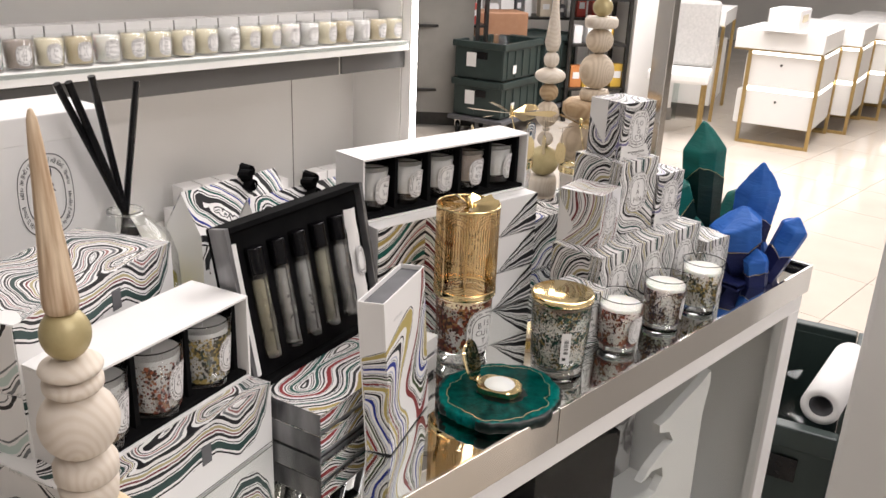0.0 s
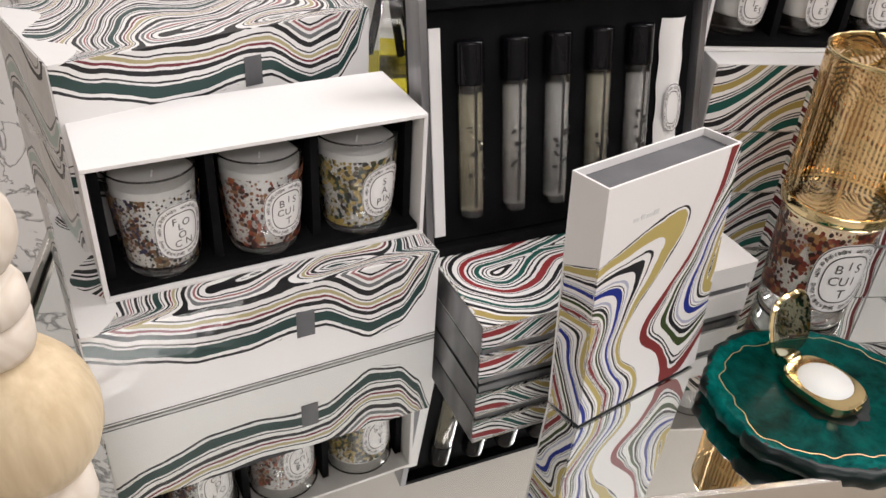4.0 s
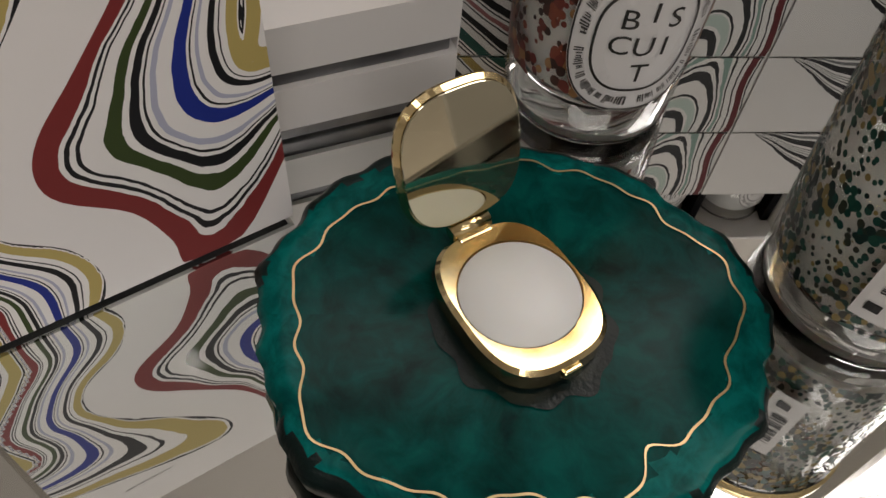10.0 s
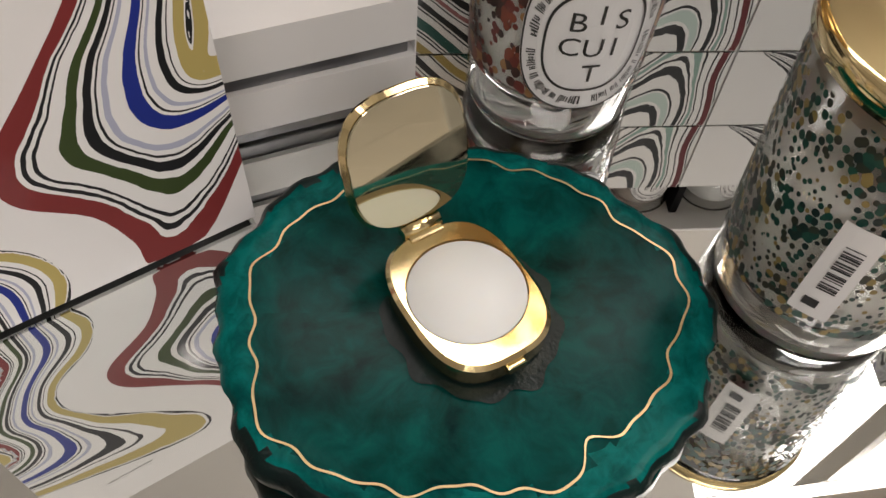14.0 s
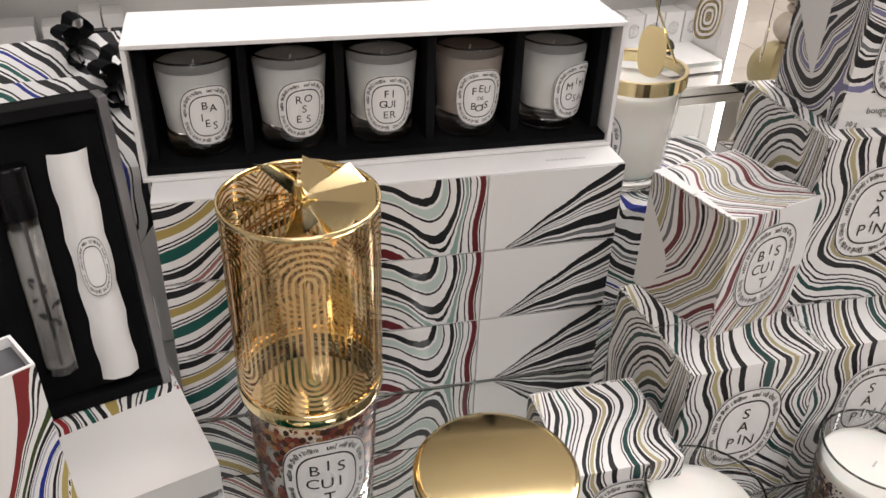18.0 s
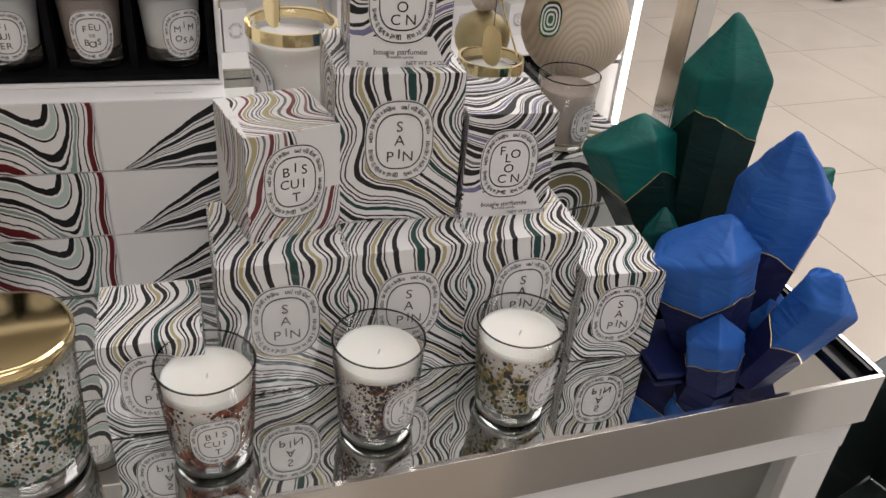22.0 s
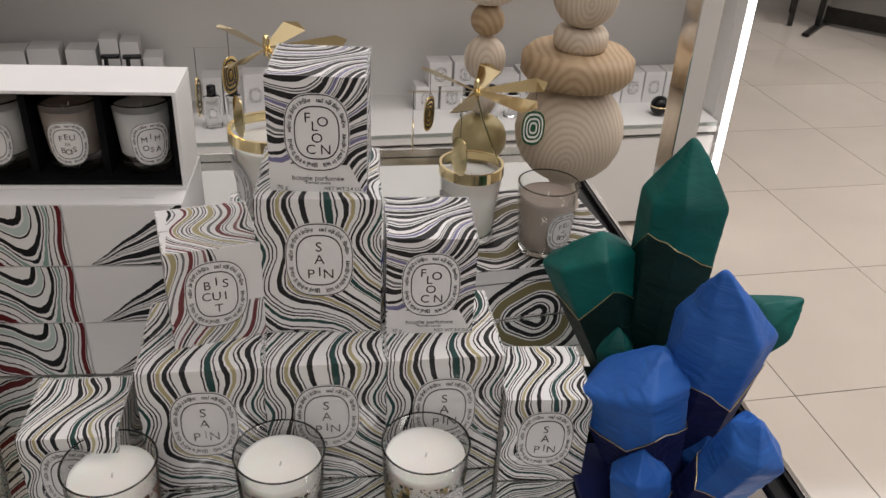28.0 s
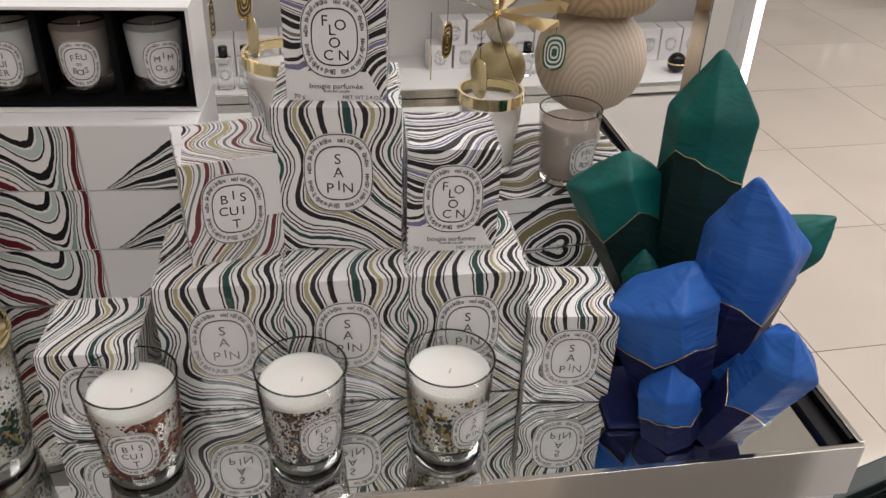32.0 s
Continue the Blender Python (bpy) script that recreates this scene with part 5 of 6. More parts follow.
bead_tower("bead_finial", .549, .847, TOP, [
    ("foot_bead", disc(0, .021, .025), M_MAPLE),
    ("large_bead", ball(.025, .0355, .086), M_GRAIN),
    ("neck_bead", [(0, .111), (.0165, .111), (.018, .115), (.0195, .128), (.017, .131), (0, .131)], M_MAPLE),
    ("neck_bead", [(0, .131), (.0165, .131), (.0205, .135), (.0205, .144), (.0175, .150), (0, .150)], M_MAPLE),
    ("round_bead", ball(.150, .0252, .050, flat=.35), M_MAPLE),
    ("ring_bead", disc(.200, .0185, .009), M_MAPLE),
    ("ring_bead", ball(.209, .0195, .014, flat=.2), M_MAPLE),
    ("gilt_bead", ball(.2225, .0152, .034), M_GILT),
    ("spike", [(0, .256), (.0098, .256), (.0108, .262), (.0092, .283), (.0071, .310), (.0053, .338), (.0041, .360), (.0030, .373), (.0014, .379), (0, .380)], M_STRIPED)],
    "tower of pale wooden beads with a gilt bead and striped spike", (3.0, -2.1))
bead_tower("slim_bead_tower", 1.467, 1.316, TOP, [
    ("foot_bead", disc(0, .028, .058), M_MAPLE),
    ("foot_ring", disc(.058, .026, .0345), M_MAPLE),
    ("gilt_bead", ball(.0925, .0275, .051), M_GILT),
    ("bead", ball(.1435, .0140, .026), M_MAPLE),
    ("bead", ball(.1695, .0065, .008), M_MAPLE),
    ("bead", ball(.1775, .0200, .044), M_WOOD),
    ("bead", ball(.2215, .0160, .030), M_OAK),
    ("ring_bead", ball(.2515, .0260, .025, flat=.5), M_MAPLE),
    ("bead", ball(.2765, .0130, .028), M_MAPLE),
    ("spike", [(0, .3045), (.009, .3045), (.0135, .318), (.010, .345), (.006, .372), (.0035, .410), (0, .416)], M_MAPLE)],
    "slim tower of pale wooden beads over a gilt bead")
bead_tower("broad_bead_tower", 1.550, 1.287, TOP + .0552, [
    ("foot", [(0, 0), (.017, 0), (.020, .005), (.017, .016), (.0125, .028), (.016, .036), (0, .036)], M_MAPLE),
    ("globe", ball(.034, .0525, .102, flat=.2), M_WOOD),
    ("collar", disc(.136, .0525, .029), M_OAK),
    ("ring_bead", disc(.165, .0250, .020), M_WOOD),
    ("bead", ball(.185, .0300, .060), M_WOOD),
    ("bead", ball(.245, .0235, .042), M_WOOD),
    ("ring_bead", disc(.287, .028, .018), M_MAPLE),
    ("gilt_bead", ball(.305, .017, .031), M_GILT),
    ("bead", ball(.336, .022, .042), M_WOOD)],
    "broad tower of ringed wooden globes with a honey-coloured collar")


# ---- painted crystals ----
def crystal(parent, base, top, r0, r1, tip, mat, dark, seed, sides=7, cut=.45, ridge=.0005):
    """A faceted shank that swells upward and ends in an uneven point; a gold vein parts the dark foot from the bright head."""
    rnd = random.Random(seed)
    base, top, tip = Vector(base), Vector(top), Vector(tip)
    axis = (top - base).normalized()
    q = axis.to_track_quat("Z", "Y")
    ang = [2 * math.pi * (i + rnd.uniform(-.22, .22)) / sides for i in range(sides)]
    wob = [rnd.uniform(.86, 1.1) for _ in range(sides)]
    lift = [rnd.uniform(-.16, .16) * r1 for _ in range(sides)]
    cutz = [cut + rnd.uniform(-.1, .12) for _ in range(sides)]

    def ringpt(i, k, dz=0.0):
        r = r0 + (r1 - r0) * k
        return base.lerp(top, k) + q @ Vector((r * wob[i] * math.cos(ang[i]), r * wob[i] * math.sin(ang[i]), dz))

    def wall(bm, lo, hi, steps=1):
        rows = []
        for s in range(steps + 1):
            row = []
            for i in range(sides):
                for half in (0, 1):
                    j = (i + 1) % sides
                    a, b = lo(i).lerp(hi(i), s / steps), lo(j).lerp(hi(j), s / steps)
                    row.append(bm.verts.new(a if not half else a.lerp(b, .5) + (a + b - 2 * base.lerp(top, .5)).normalized() * rnd.uniform(-.0006, .0006)))
            rows.append(row)
        n = len(rows[0])
        for a, b in zip(rows, rows[1:]):
            for i in range(n):
                bm.faces.new((a[i], a[(i + 1) % n], b[(i + 1) % n], b[i]))
        return rows

    bm = bmesh.new()
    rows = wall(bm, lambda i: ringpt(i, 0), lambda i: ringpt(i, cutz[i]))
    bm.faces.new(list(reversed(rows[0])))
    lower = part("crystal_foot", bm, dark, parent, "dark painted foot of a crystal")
    bm = bmesh.new()
    rows = wall(bm, lambda i: ringpt(i, cutz[i]), lambda i: ringpt(i, 1.0, lift[i]), 2)
    peak = bm.verts.new(tip)
    n = len(rows[-1])
    mid = []
    for i in range(n):
        mid.append(bm.verts.new(rows[-1][i].co.lerp(tip, .55) + Vector((rnd.uniform(-1, 1), rnd.uniform(-1, 1), rnd.uniform(-.3, 1))) * r1 * .05))
    for i in range(n):
        j = (i + 1) % n
        bm.faces.new((rows[-1][i], rows[-1][j], mid[j], mid[i]))
        bm.faces.new((mid[i], mid[j], peak))
    bmesh.ops.subdivide_edges(bm, edges=bm.edges[:], cuts=6, use_grid_fill=True)
    free = [v for v in bm.verts if not v.is_boundary]
    for _ in range(3):
        bmesh.ops.smooth_vert(bm, verts=free, factor=.5, use_axis_x=True, use_axis_y=True, use_axis_z=True)
    bm.normal_update()
    for v in free:
        p = v.co + Vector((seed * .31, 0, 0))
        patch = max(0.0, noise.noise(p * 34) + .12)
        v.co += v.normal * (ridge * patch * math.sin(2 * math.pi * (v.co.z / .0062 + 1.1 * noise.noise(p * 42))) + ridge * .9 * noise.noise(p * 55))
    part("crystal_head", bm, mat, parent, "faceted painted head of a crystal", True)
    bm = bmesh.new()
    pts = []
    for i in range(sides):
        a, b = ringpt(i, cutz[i]), ringpt((i + 1) % sides, cutz[(i + 1) % sides])
        for f in (0, .33, .66):
            p = a.lerp(b, f)
            pts.append(base.lerp(top, .5) * 0 + p + (p - base.lerp(top, cut)).normalized() * .0006 + axis * rnd.uniform(-.0015, .0015) * (f > 0))
    loop = []
    for p in pts:
        out = (p - base.lerp(top, cut)).normalized() * .0004
        loop.append([bm.verts.new(p + q) for q in (axis * -.00045, out, axis * .00045)])
    for a, c in zip(loop, loop[1:] + loop[:1]):
        for k in (0, 1):
            bm.faces.new((a[k], c[k], c[k + 1], a[k + 1]))
    part("vein", bm, M_GOLDINK, parent, "thin gold line")


g = thing("green_crystal_cluster", 1.58, 1.07, TOP, 0, "cluster of dark green painted crystals with gold veins", "ornament")
gi = g.matrix_world.inverted()
for args in (((1.583, 1.062, .9), (1.597, 1.088, 1.068), .026, .0335, (1.5968, 1.095, 1.1184), 3, .78), ((1.572, 1.062, .9), (1.532, 1.104, 1.008), .020, .040, (1.539, 1.099, 1.034), 5, .72),
             ((1.562, 1.045, .9), (1.553, 1.055, .955), .012, .016, (1.552, 1.055, .974), 8, .5), ((1.60, 1.05, .91), (1.668, 1.05, .985), .018, .026, (1.692, 1.05, 1.005), 11, .3),
             ((1.585, 1.035, .9), (1.583, 1.030, .945), .020, .026, (1.585, 1.035, .972), 13, .6)):
    b, tp, r0, r1, tip, seed, cut = args
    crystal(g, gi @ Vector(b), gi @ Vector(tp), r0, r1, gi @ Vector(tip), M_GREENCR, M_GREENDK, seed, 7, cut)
part("base", box(.11, .07, .012, -.01, -.02, 0, .003), M_GREENDK, g)
b_ = thing("blue_crystal_cluster", 1.565, .96, TOP, 0, "cluster of bright blue painted crystals with gold veins", "ornament")
bi = b_.matrix_world.inverted()
for args in (((1.585, .985, .9), (1.6, .984, 1.024), .026, .037, (1.585, .9745, 1.0785), 21, .70), ((1.563, .962, .9), (1.546, .980, .983), .024, .042, (1.558, .9775, 1.0125), 22, .62),
             ((1.549, .934, .9), (1.5425, .937, .940), .0185, .0205, (1.5427, .939, .957), 24, .52), ((1.578, .938, .9), (1.606, .918, .982), .017, .0225, (1.603, .913, 1.003), 26, .48),
             ((1.60, .975, .9), (1.598, .965, .935), .016, .02, (1.597, .962, .96), 29, .4)):
    b, tp, r0, r1, tip, seed, cut = args
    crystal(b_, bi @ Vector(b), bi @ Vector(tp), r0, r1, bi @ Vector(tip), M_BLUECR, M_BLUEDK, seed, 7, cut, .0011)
part("base", box(.098, .062, .005, -.008, .010, 0, .002), M_BLUEDK, b_)

# ---- rear of the table: candles, carousel, boxes, diffuser ----
t = thing("low_gift_box", 1.448, 1.16, TOP, 12, "low white gift box with black and gold marbled front", "box")
part("carton", field_box(.155, .15, .055, lambda u, v: (spine(((.055, -.006), (.07, .004)), u, v)[0] + waver(u, v, .0006)) / .05 if v < .055 else (v + .014 * math.sin(u * 52) + waver(u, v)) / .06,
                         lambda u, v: min(1.0, max(0.0, .5 + 150 * (spine(((.055, -.006), (.07, .004)), u, v)[0] - .047))) if v < .055 else 0.0, .002), M_ARCS, t)
part("lid_seam", box(.1558, .1508, .0006, .0775, .075, .040), M_FOIL, t)
candle(1.518, 1.203, TOP + .0552, 0, .0225, .0275, .069, .056, M_GREYWAX, None, "FEU", "taupe wax candle in clear glass on a low box", 30, .031, .45, M_INK, group="rear candles")


def carousel(x, y, z, r, h, word, face, label):
    """A candle under a gold carousel: ring, stem, tilted vanes and hanging charms."""
    t = thing("carousel_candle", x, y, z, 0, label, "candle")
    tumbler(t, r * .84, r, h, h * .84, M_WAX, None, base=.01)
    medallion(t, pose(0, 0, h * .46, 0, 0, face), r * 1.15, r * 1.4, word, M_INK, M_CARD, flat_on(r * .92, .1), d=.0004)
    part("ring", lathe([(r * .95, h + .0012), (r * 1.03, h + .0012), (r * 1.035, h - .0085), (r * 1.01, h - .0085), (r * 1.005, h + .0004), (r * .95, h + .0004)], 48, closed=True), M_GOLD, t, "gold ring on the rim")
    part("stem", tube((r * .86, 0, h), (r * .25, 0, h + .042), .0009, 8), M_GOLD, t)
    part("stem", tube((r * .25, 0, h + .042), (0, 0, h + .066), .0009, 8), M_GOLD, t)
    part("hub", lathe([(0, h + .062), (.0025, h + .062), (.003, h + .07), (.0025, h + .078), (0, h + .08)], 16), M_GOLD, t, "", True)
    for i in range(6):
        bm = bmesh.new()
        bm.faces.new([bm.verts.new(p) for p in ((.003, -.003, 0), (.058, -.0105, 0), (.066, .001, .001), (.058, .0105, 0), (.003, .003, 0))])
        part("vane", bm, M_GOLD, t, "folded gold vane", m=pose(0, 0, h + .068, 15, -3, 60 * i + 12))
        a = radians(60 * i + 12)
        p = Vector((.056 * math.cos(a), .056 * math.sin(a), h + .071))
        if i % 2 == 0 or i == 3:
            part("thread", tube(p, p - Vector((0, 0, .024)), .0003, 5), M_INK, t)
            c = part("charm", oval_plate(.021, .033, -.0004, .0004, inset=.0001), M_GOLD, t, "oval metal charm", m=Matrix.Translation(p - Vector((0, 0, .0405))) @ pose(0, 0, 0, 90, 0, 30 * i))
            bm = bmesh.new()
            for f in (.85, .6, .35):
                loop_band(bm, lambda x, z, d: Vector((x, z, .0006)), superellipse(.021 * f, .033 * f, 32), superellipse(.021 * (f - .12), .033 * (f - .12), 32), 0)
            part("charm_engraving", bm, M_INK if i else M_CARD, c)
    return t


carousel(1.450, 1.225, TOP + .0552, .0285, .076, "BAIES", -54, "white candle with a gold spinning carousel and charms")
carousel(1.2755, 1.2075, TOP + .0837, .0355, .086, "BAIES", -65, "large white candle with a gold carousel ring")
t = thing("marbled_box", 1.238, 1.155, TOP, 6, "marbled gift box behind the stacked cartons", "box")
part("carton", field_box(.14, .1, .0835, lambda u, v: flow_bag(u, v), None, .003), M_BAG, t)

DX, DY = .726, 1.262
t = thing("reed_diffuser", DX, DY, TOP, 0, "round glass reed diffuser with yellow oil and black reeds", "diffuser")
part("bottle", lathe([(.030, 0), (.044, .006), (.052, .04), (.0555, .075), (.054, .11), (.046, .138), (.030, .156), (.0195, .164), (.0185, .170), (.017, .170), (.0175, .164), (.028, .154), (.044, .136)], 48), M_GLASS, t, "ribbed clear glass bottle", True)
part("ribbed_shell", lathe([(.031, .001), (.0445, .007), (.0525, .04), (.056, .075), (.0545, .11), (.0465, .1385)], 24), M_GLASS, t)
part("oil", lathe([(0, .003), (.029, .004), (.042, .012), (.05, .04), (.0515, .06), (.051, .085), (0, .085)], 40), glassy("yellow_oil", (0.82, 0.76, 0.2), .25), t, "yellow fragrance oil", True)
part("collar", lathe([(.0185, .167), (.0205, .167), (.0205, .1705), (.0185, .1705)], 32, closed=True), M_THICKGLASS, t, "", True)
for a, b in ((tuple(-.5 * v for v in tip[:2]) + (.165 - .5 * (tip[2] - .165),), tip) for tip in ((-.066, -.03, .322), (-.056, -.036, .324), (-.028, -.02, .326), (.030, .012, .312))):
    part("reed", tube(a, b, .004, 8), M_BLACK, t, "black reed")
BW, BD, BH = .175, .10, .285
t = thing("white_candle_box", .55, 1.245, TOP, 12, "tall white box with a black oval scent label", "box")
part("carton", box(BW, BD, BH, BW / 2, BD / 2, 0, .0015), M_CARD, t)
part("lid", box(BW + .0006, BD + .0006, .03, BW / 2, BD / 2, BH - .0295, .0015), M_CARD, t)
medallion(t, pose(BW * .56, 0, BH * .70), .062, .092, "TUBEREUSE", M_GREYCARD, M_CARD, size=.0105, d=.0004)


def gable_bag(x, y, rz, w, d, h, label):
    t = thing("gable_gift_bag", x, y, TOP, rz, label, "gift bag", "gable gift bags")
    bm = bmesh.new()
    lf, lb = bm.verts.layers.float.new("flow"), bm.verts.layers.float.new("bare")
    body = .72 * h
    n = 26
    for side in (0, 1):
        rows = []
        for j in range(n + 1):
            z = h * j / n
            k = min(1.0, max(0.0, (z - body) / (h - body)))
            y0 = (d / 2) * k if side == 0 else d - (d / 2) * k
            row = []
            for i in range(n + 1):
                v = bm.verts.new((w * i / n, y0, z))
                v[lf] = flow_bag(w * i / n, z)
                v[lb] = 1.0 if z < .55 * h - .02 * math.sin(i * .5) else 0.0
                row.append(v)
            rows.append(row)
        for a, b in zip(rows, rows[1:]):
            for i in range(n):
                bm.faces.new((a[i], a[i + 1], b[i + 1], b[i]))
    part("bag_front", bm, M_BAG, t, "marbled sloping front")
    for x in (0.0004, w - .0004):
        bm = bmesh.new()
        bm.faces.new([bm.verts.new(p) for p in ((x, 0, 0), (x, d, 0), (x, d, body), (x, d / 2, h - .002), (x, 0, body))])
        part("bag_side", bm, M_CARD, t, "white folded gable")
    m = pose(w * .62, d * .42, h - .006, 0, 0, 10)
    for k, (ry, s) in enumerate(((50, 1), (-50, 1), (100, .8), (-110, .8))):
        bm = bmesh.new()
        pts = []
        for i in range(9):
            a = math.pi * i / 8
            pts.append((.019 * s * math.sin(a) * (1 if k < 2 else .9), .008 * s * math.cos(a) * math.sin(a) * 2))
        prev = None
        for px, pz in pts:
            cur = (bm.verts.new((px, -.006 - .003 * k, pz)), bm.verts.new((px, .006 - .002 * k, pz + .004)))
            if prev:
                bm.faces.new((prev[0], prev[1], cur[1], cur[0]))
            prev = cur
        part("ribbon_loop", bm, M_BLACKCARD, t, "black ribbon bow", m=m @ pose(0, 0, .004, 0, -ry, 0))
    part("ribbon_knot", box(.007, .009, .007, 0, 0, 0, .002), M_BLACKCARD, t, m=m)
    return t


gable_bag(.8040, 1.2370, 16, .155, .066, .178, "white gable bag with marbled top tied with black ribbon")
gable_bag(.845, 1.152, 11.5, .142, .066, .185, "second white gable bag with marbled top and black ribbon")

# ---- inside the glazed case ----
ta = table.matrix_world
for i, (x, y, z, w, d, h, rz) in enumerate(((.334, .062, .4122, .131, .085, .378, -14), (.27, .185, .4122, .15, .06, .36, 2), (.44, .192, .4122, .15, .06, .35, 4))):
    t = thing("black_candle_box", 0, 0, 0, 0, "black candle box with a pale oval label inside the case", "box", "black boxes", m=ta @ pose(x, y, z, 0, 0, rz))
    part("carton", box(w, d, h, w / 2, d / 2, 0, .001), M_BLACK, t)
    part("lid", box(w + .002, d + .002, .035, w / 2, d / 2, h - .034, .001), M_BLACK, t)
    medallion(t, pose(w * .5, -.0002, h * .45), .068, .082, "ROSES" if i == 0 else "", M_CARD, M_BLACK, d=.0015)
sc = bmesh.new()
out = [(.0, .0), (-.085, .0), (-.08, .14), (-.09, .156), (-.129, .168), (-.168, .186), (-.190, .206), (-.188, .212), (-.152, .198), (-.128, .198), (-.112, .216), (-.118, .236), (-.148, .243), (-.164, .236), (-.175, .236), (-.158, .250), (-.124, .264), (-.096, .270),
       (-.112, .292), (-.142, .303), (-.144, .316), (-.118, .318), (-.100, .324), (-.06, .334), (-.03, .342), (-.006, .352), (-.002, .33), (-.012, .28), (-.008, .19)]
fr = [sc.verts.new((x, 0, z)) for x, z in out]
bk = [sc.verts.new((x, .012, z)) for x, z in out]
sc.faces.new(fr)
sc.faces.new(list(reversed(bk)))
for i in range(len(out)):
    j = (i + 1) % len(out)
    sc.faces.new((fr[i], bk[i], bk[j], fr[j]))
o = part("gesture_sculpture", sc, M_CARD, None, m=ta @ pose(.715, .035, .4355, 0, 0, 1))
tagged(o, "flat white plaster gesture sculpture standing in the case", "sculpture")
t = thing("sculpture_base", 0, 0, 0, 0, "low white plinth under the plaster sculpture", "plinth", m=ta @ pose(.655, .031, .4122, 0, 0, 1))
part("block", box(.07, .04, .023, .03, .01, 0, .001), M_CARD, t)

# ---- posts by the table ----
for x, y in ((1.631, 1.214), (.485, 1.24)):
    t = thing("steel_post", x, y, TOP, TA, "tall polished steel post rising from the display table", "post", "posts")
    part("post", box(.020, .030, 2.3, 0, 0, 0, .001), M_STEEL, t)
    part("foot_plate", box(.03, .04, .004, 0, 0, 0, .0005), M_STEEL, t)

# ---- wall shelving ----
WA = 8.57
unit = thing("wall_unit", 2.487, 2.995, 0, WA, "white wall shelving with a lit edge strip and grey rail", "shelving")
UL = 3.4
part("back_panel", box(UL, .03, 2.7, -UL / 2, .36, 0), M_WALL, unit)
part("side_frame", box(.022, .05, 2.7, -.011, .03, 0, .001), M_WALL, unit)
part("led_strip", box(.020, .012, 2.62, -.012, -.004, .03, .002), M_LED, unit, "bright vertical light strip")
part("side_pane", box(.008, .28, 2.6, -.012, .21, .03), M_WALL, unit, "white side panel")
for z, nm in ((.335, "shelf"), (.955, "shelf"), (1.42, "shelf")):
    part(nm, box(UL - .03, .34, .035, -UL / 2 - .01, .185, z, .001), M_WALL, unit)
    part("shelf_edge", box(UL - .03, .004, .012, -UL / 2 - .01, .013, z + .022), M_PANE, unit, "glass shelf lip")
part("drawer_front", box(UL - .03, .02, .30, -UL / 2 - .01, .03, .02, .001), M_WALL, unit)
for a, b in ((-.0, -.33), (-.345, -1.82), (-1.84, -3.3)):
    part("grey_rail", box(b - a if b > a else a - b, .012, .062, (a + b) / 2 - .02, .045, .886, .0006), M_RAIL, unit, "grey metal rail under the shelf")
part("panel_joint", box(.003, .004, .58, -.345, .345, .372), M_GREYWALL, unit)
um = unit.matrix_world
rnd = random.Random(4)
for i in range(25):
    x = -.06 - i * .0835
    wax = (M_SETWAX, M_PALEWAX, M_PALEWAX, M_CREAMWAX, M_WAX)[rnd.randrange(5)] if i != 17 else M_GREYWAX
    t = thing("candle", 0, 0, 0, 0, "scented candle with a black oval label on the wall shelf", "candle", "shelf candles", m=um @ pose(x, .075, .9905, 0, 0, rnd.uniform(-8, 8)))
    part("wax", lathe([(0, .008), (.034, .008), (.0388, .078), (0, .078)], 24), wax, t, "", True)
    part("glass", lathe([(0, .0), (.0355, 0), (.041, .088), (.0395, .088), (.0365, .01)], 28), M_GLASS, t, "", True)
    medallion(t, pose(0, 0, .042, 0, 0, 4), .046, .056, ("ROSES", "BAIES", "FIGUIER", "FEU", "MIMOSA")[i % 5], M_INK, M_CARD, flat_on(.0385, .06), d=.0004, seg=32)
    t = thing("carton", 0, 0, 0, 0, "plain white candle carton behind the shelf candles", "box", "shelf cartons", m=um @ pose(x - .04, .19, .9905))
    part("carton", box(.079, .079, .10, .04, .04, 0, .001), M_CARD, t)


def small_carton(x, y, w, d, h, word="", rz=0, zz=0.0):
    t = thing("scent_carton", 0, 0, 0, 0, "small white scent carton with an oval label", "box", "scent cartons", m=um @ pose(x, y, .3705 + zz, 0, 0, rz))
    part("carton", box(w, d, h, w / 2, d / 2, 0, .0008), M_CARD, t)
    medallion(t, pose(w / 2, 0, h * .5), min(w, h) * .55, min(w, h) * .66, word, M_FOIL, M_CARD, d=.0006, seg=28)
    return t


def bottle(x, y, r, h, rz=0, pump=False):
    t = thing("perfume_bottle", 0, 0, 0, 0, "clear perfume bottle with a black cap" if not pump else "white pump bottle with a black head", "bottle", "bottles", m=um @ pose(x, y, .3705, 0, 0, rz))
    if pump:
        part("body", lathe([(0, 0), (r, 0), (r, h), (r * .4, h + .008), (0, h + .008)], 24), M_CARD, t, "", True)
        part("pump_stem", tube((0, 0, h + .008), (0, 0, h + .035), .006, 10), M_BLACK, t)
        part("pump_head", box(.05, .014, .012, .012, 0, h + .034, .003), M_BLACK, t)
    else:
        part("body", oval_plate(r * 2, r * 1.1, 0, h, inset=.003), M_THICKGLASS, t)
        part("cap", lathe([(0, h), (.013, h), (.013, h + .03), (0, h + .03)], 20), M_BLACK, t, "", True)
        medallion(t, pose(0, -r * .58, h * .5), r * 1.1, r * 1.4, "", M_INK, M_CARD, d=.0005, seg=24)


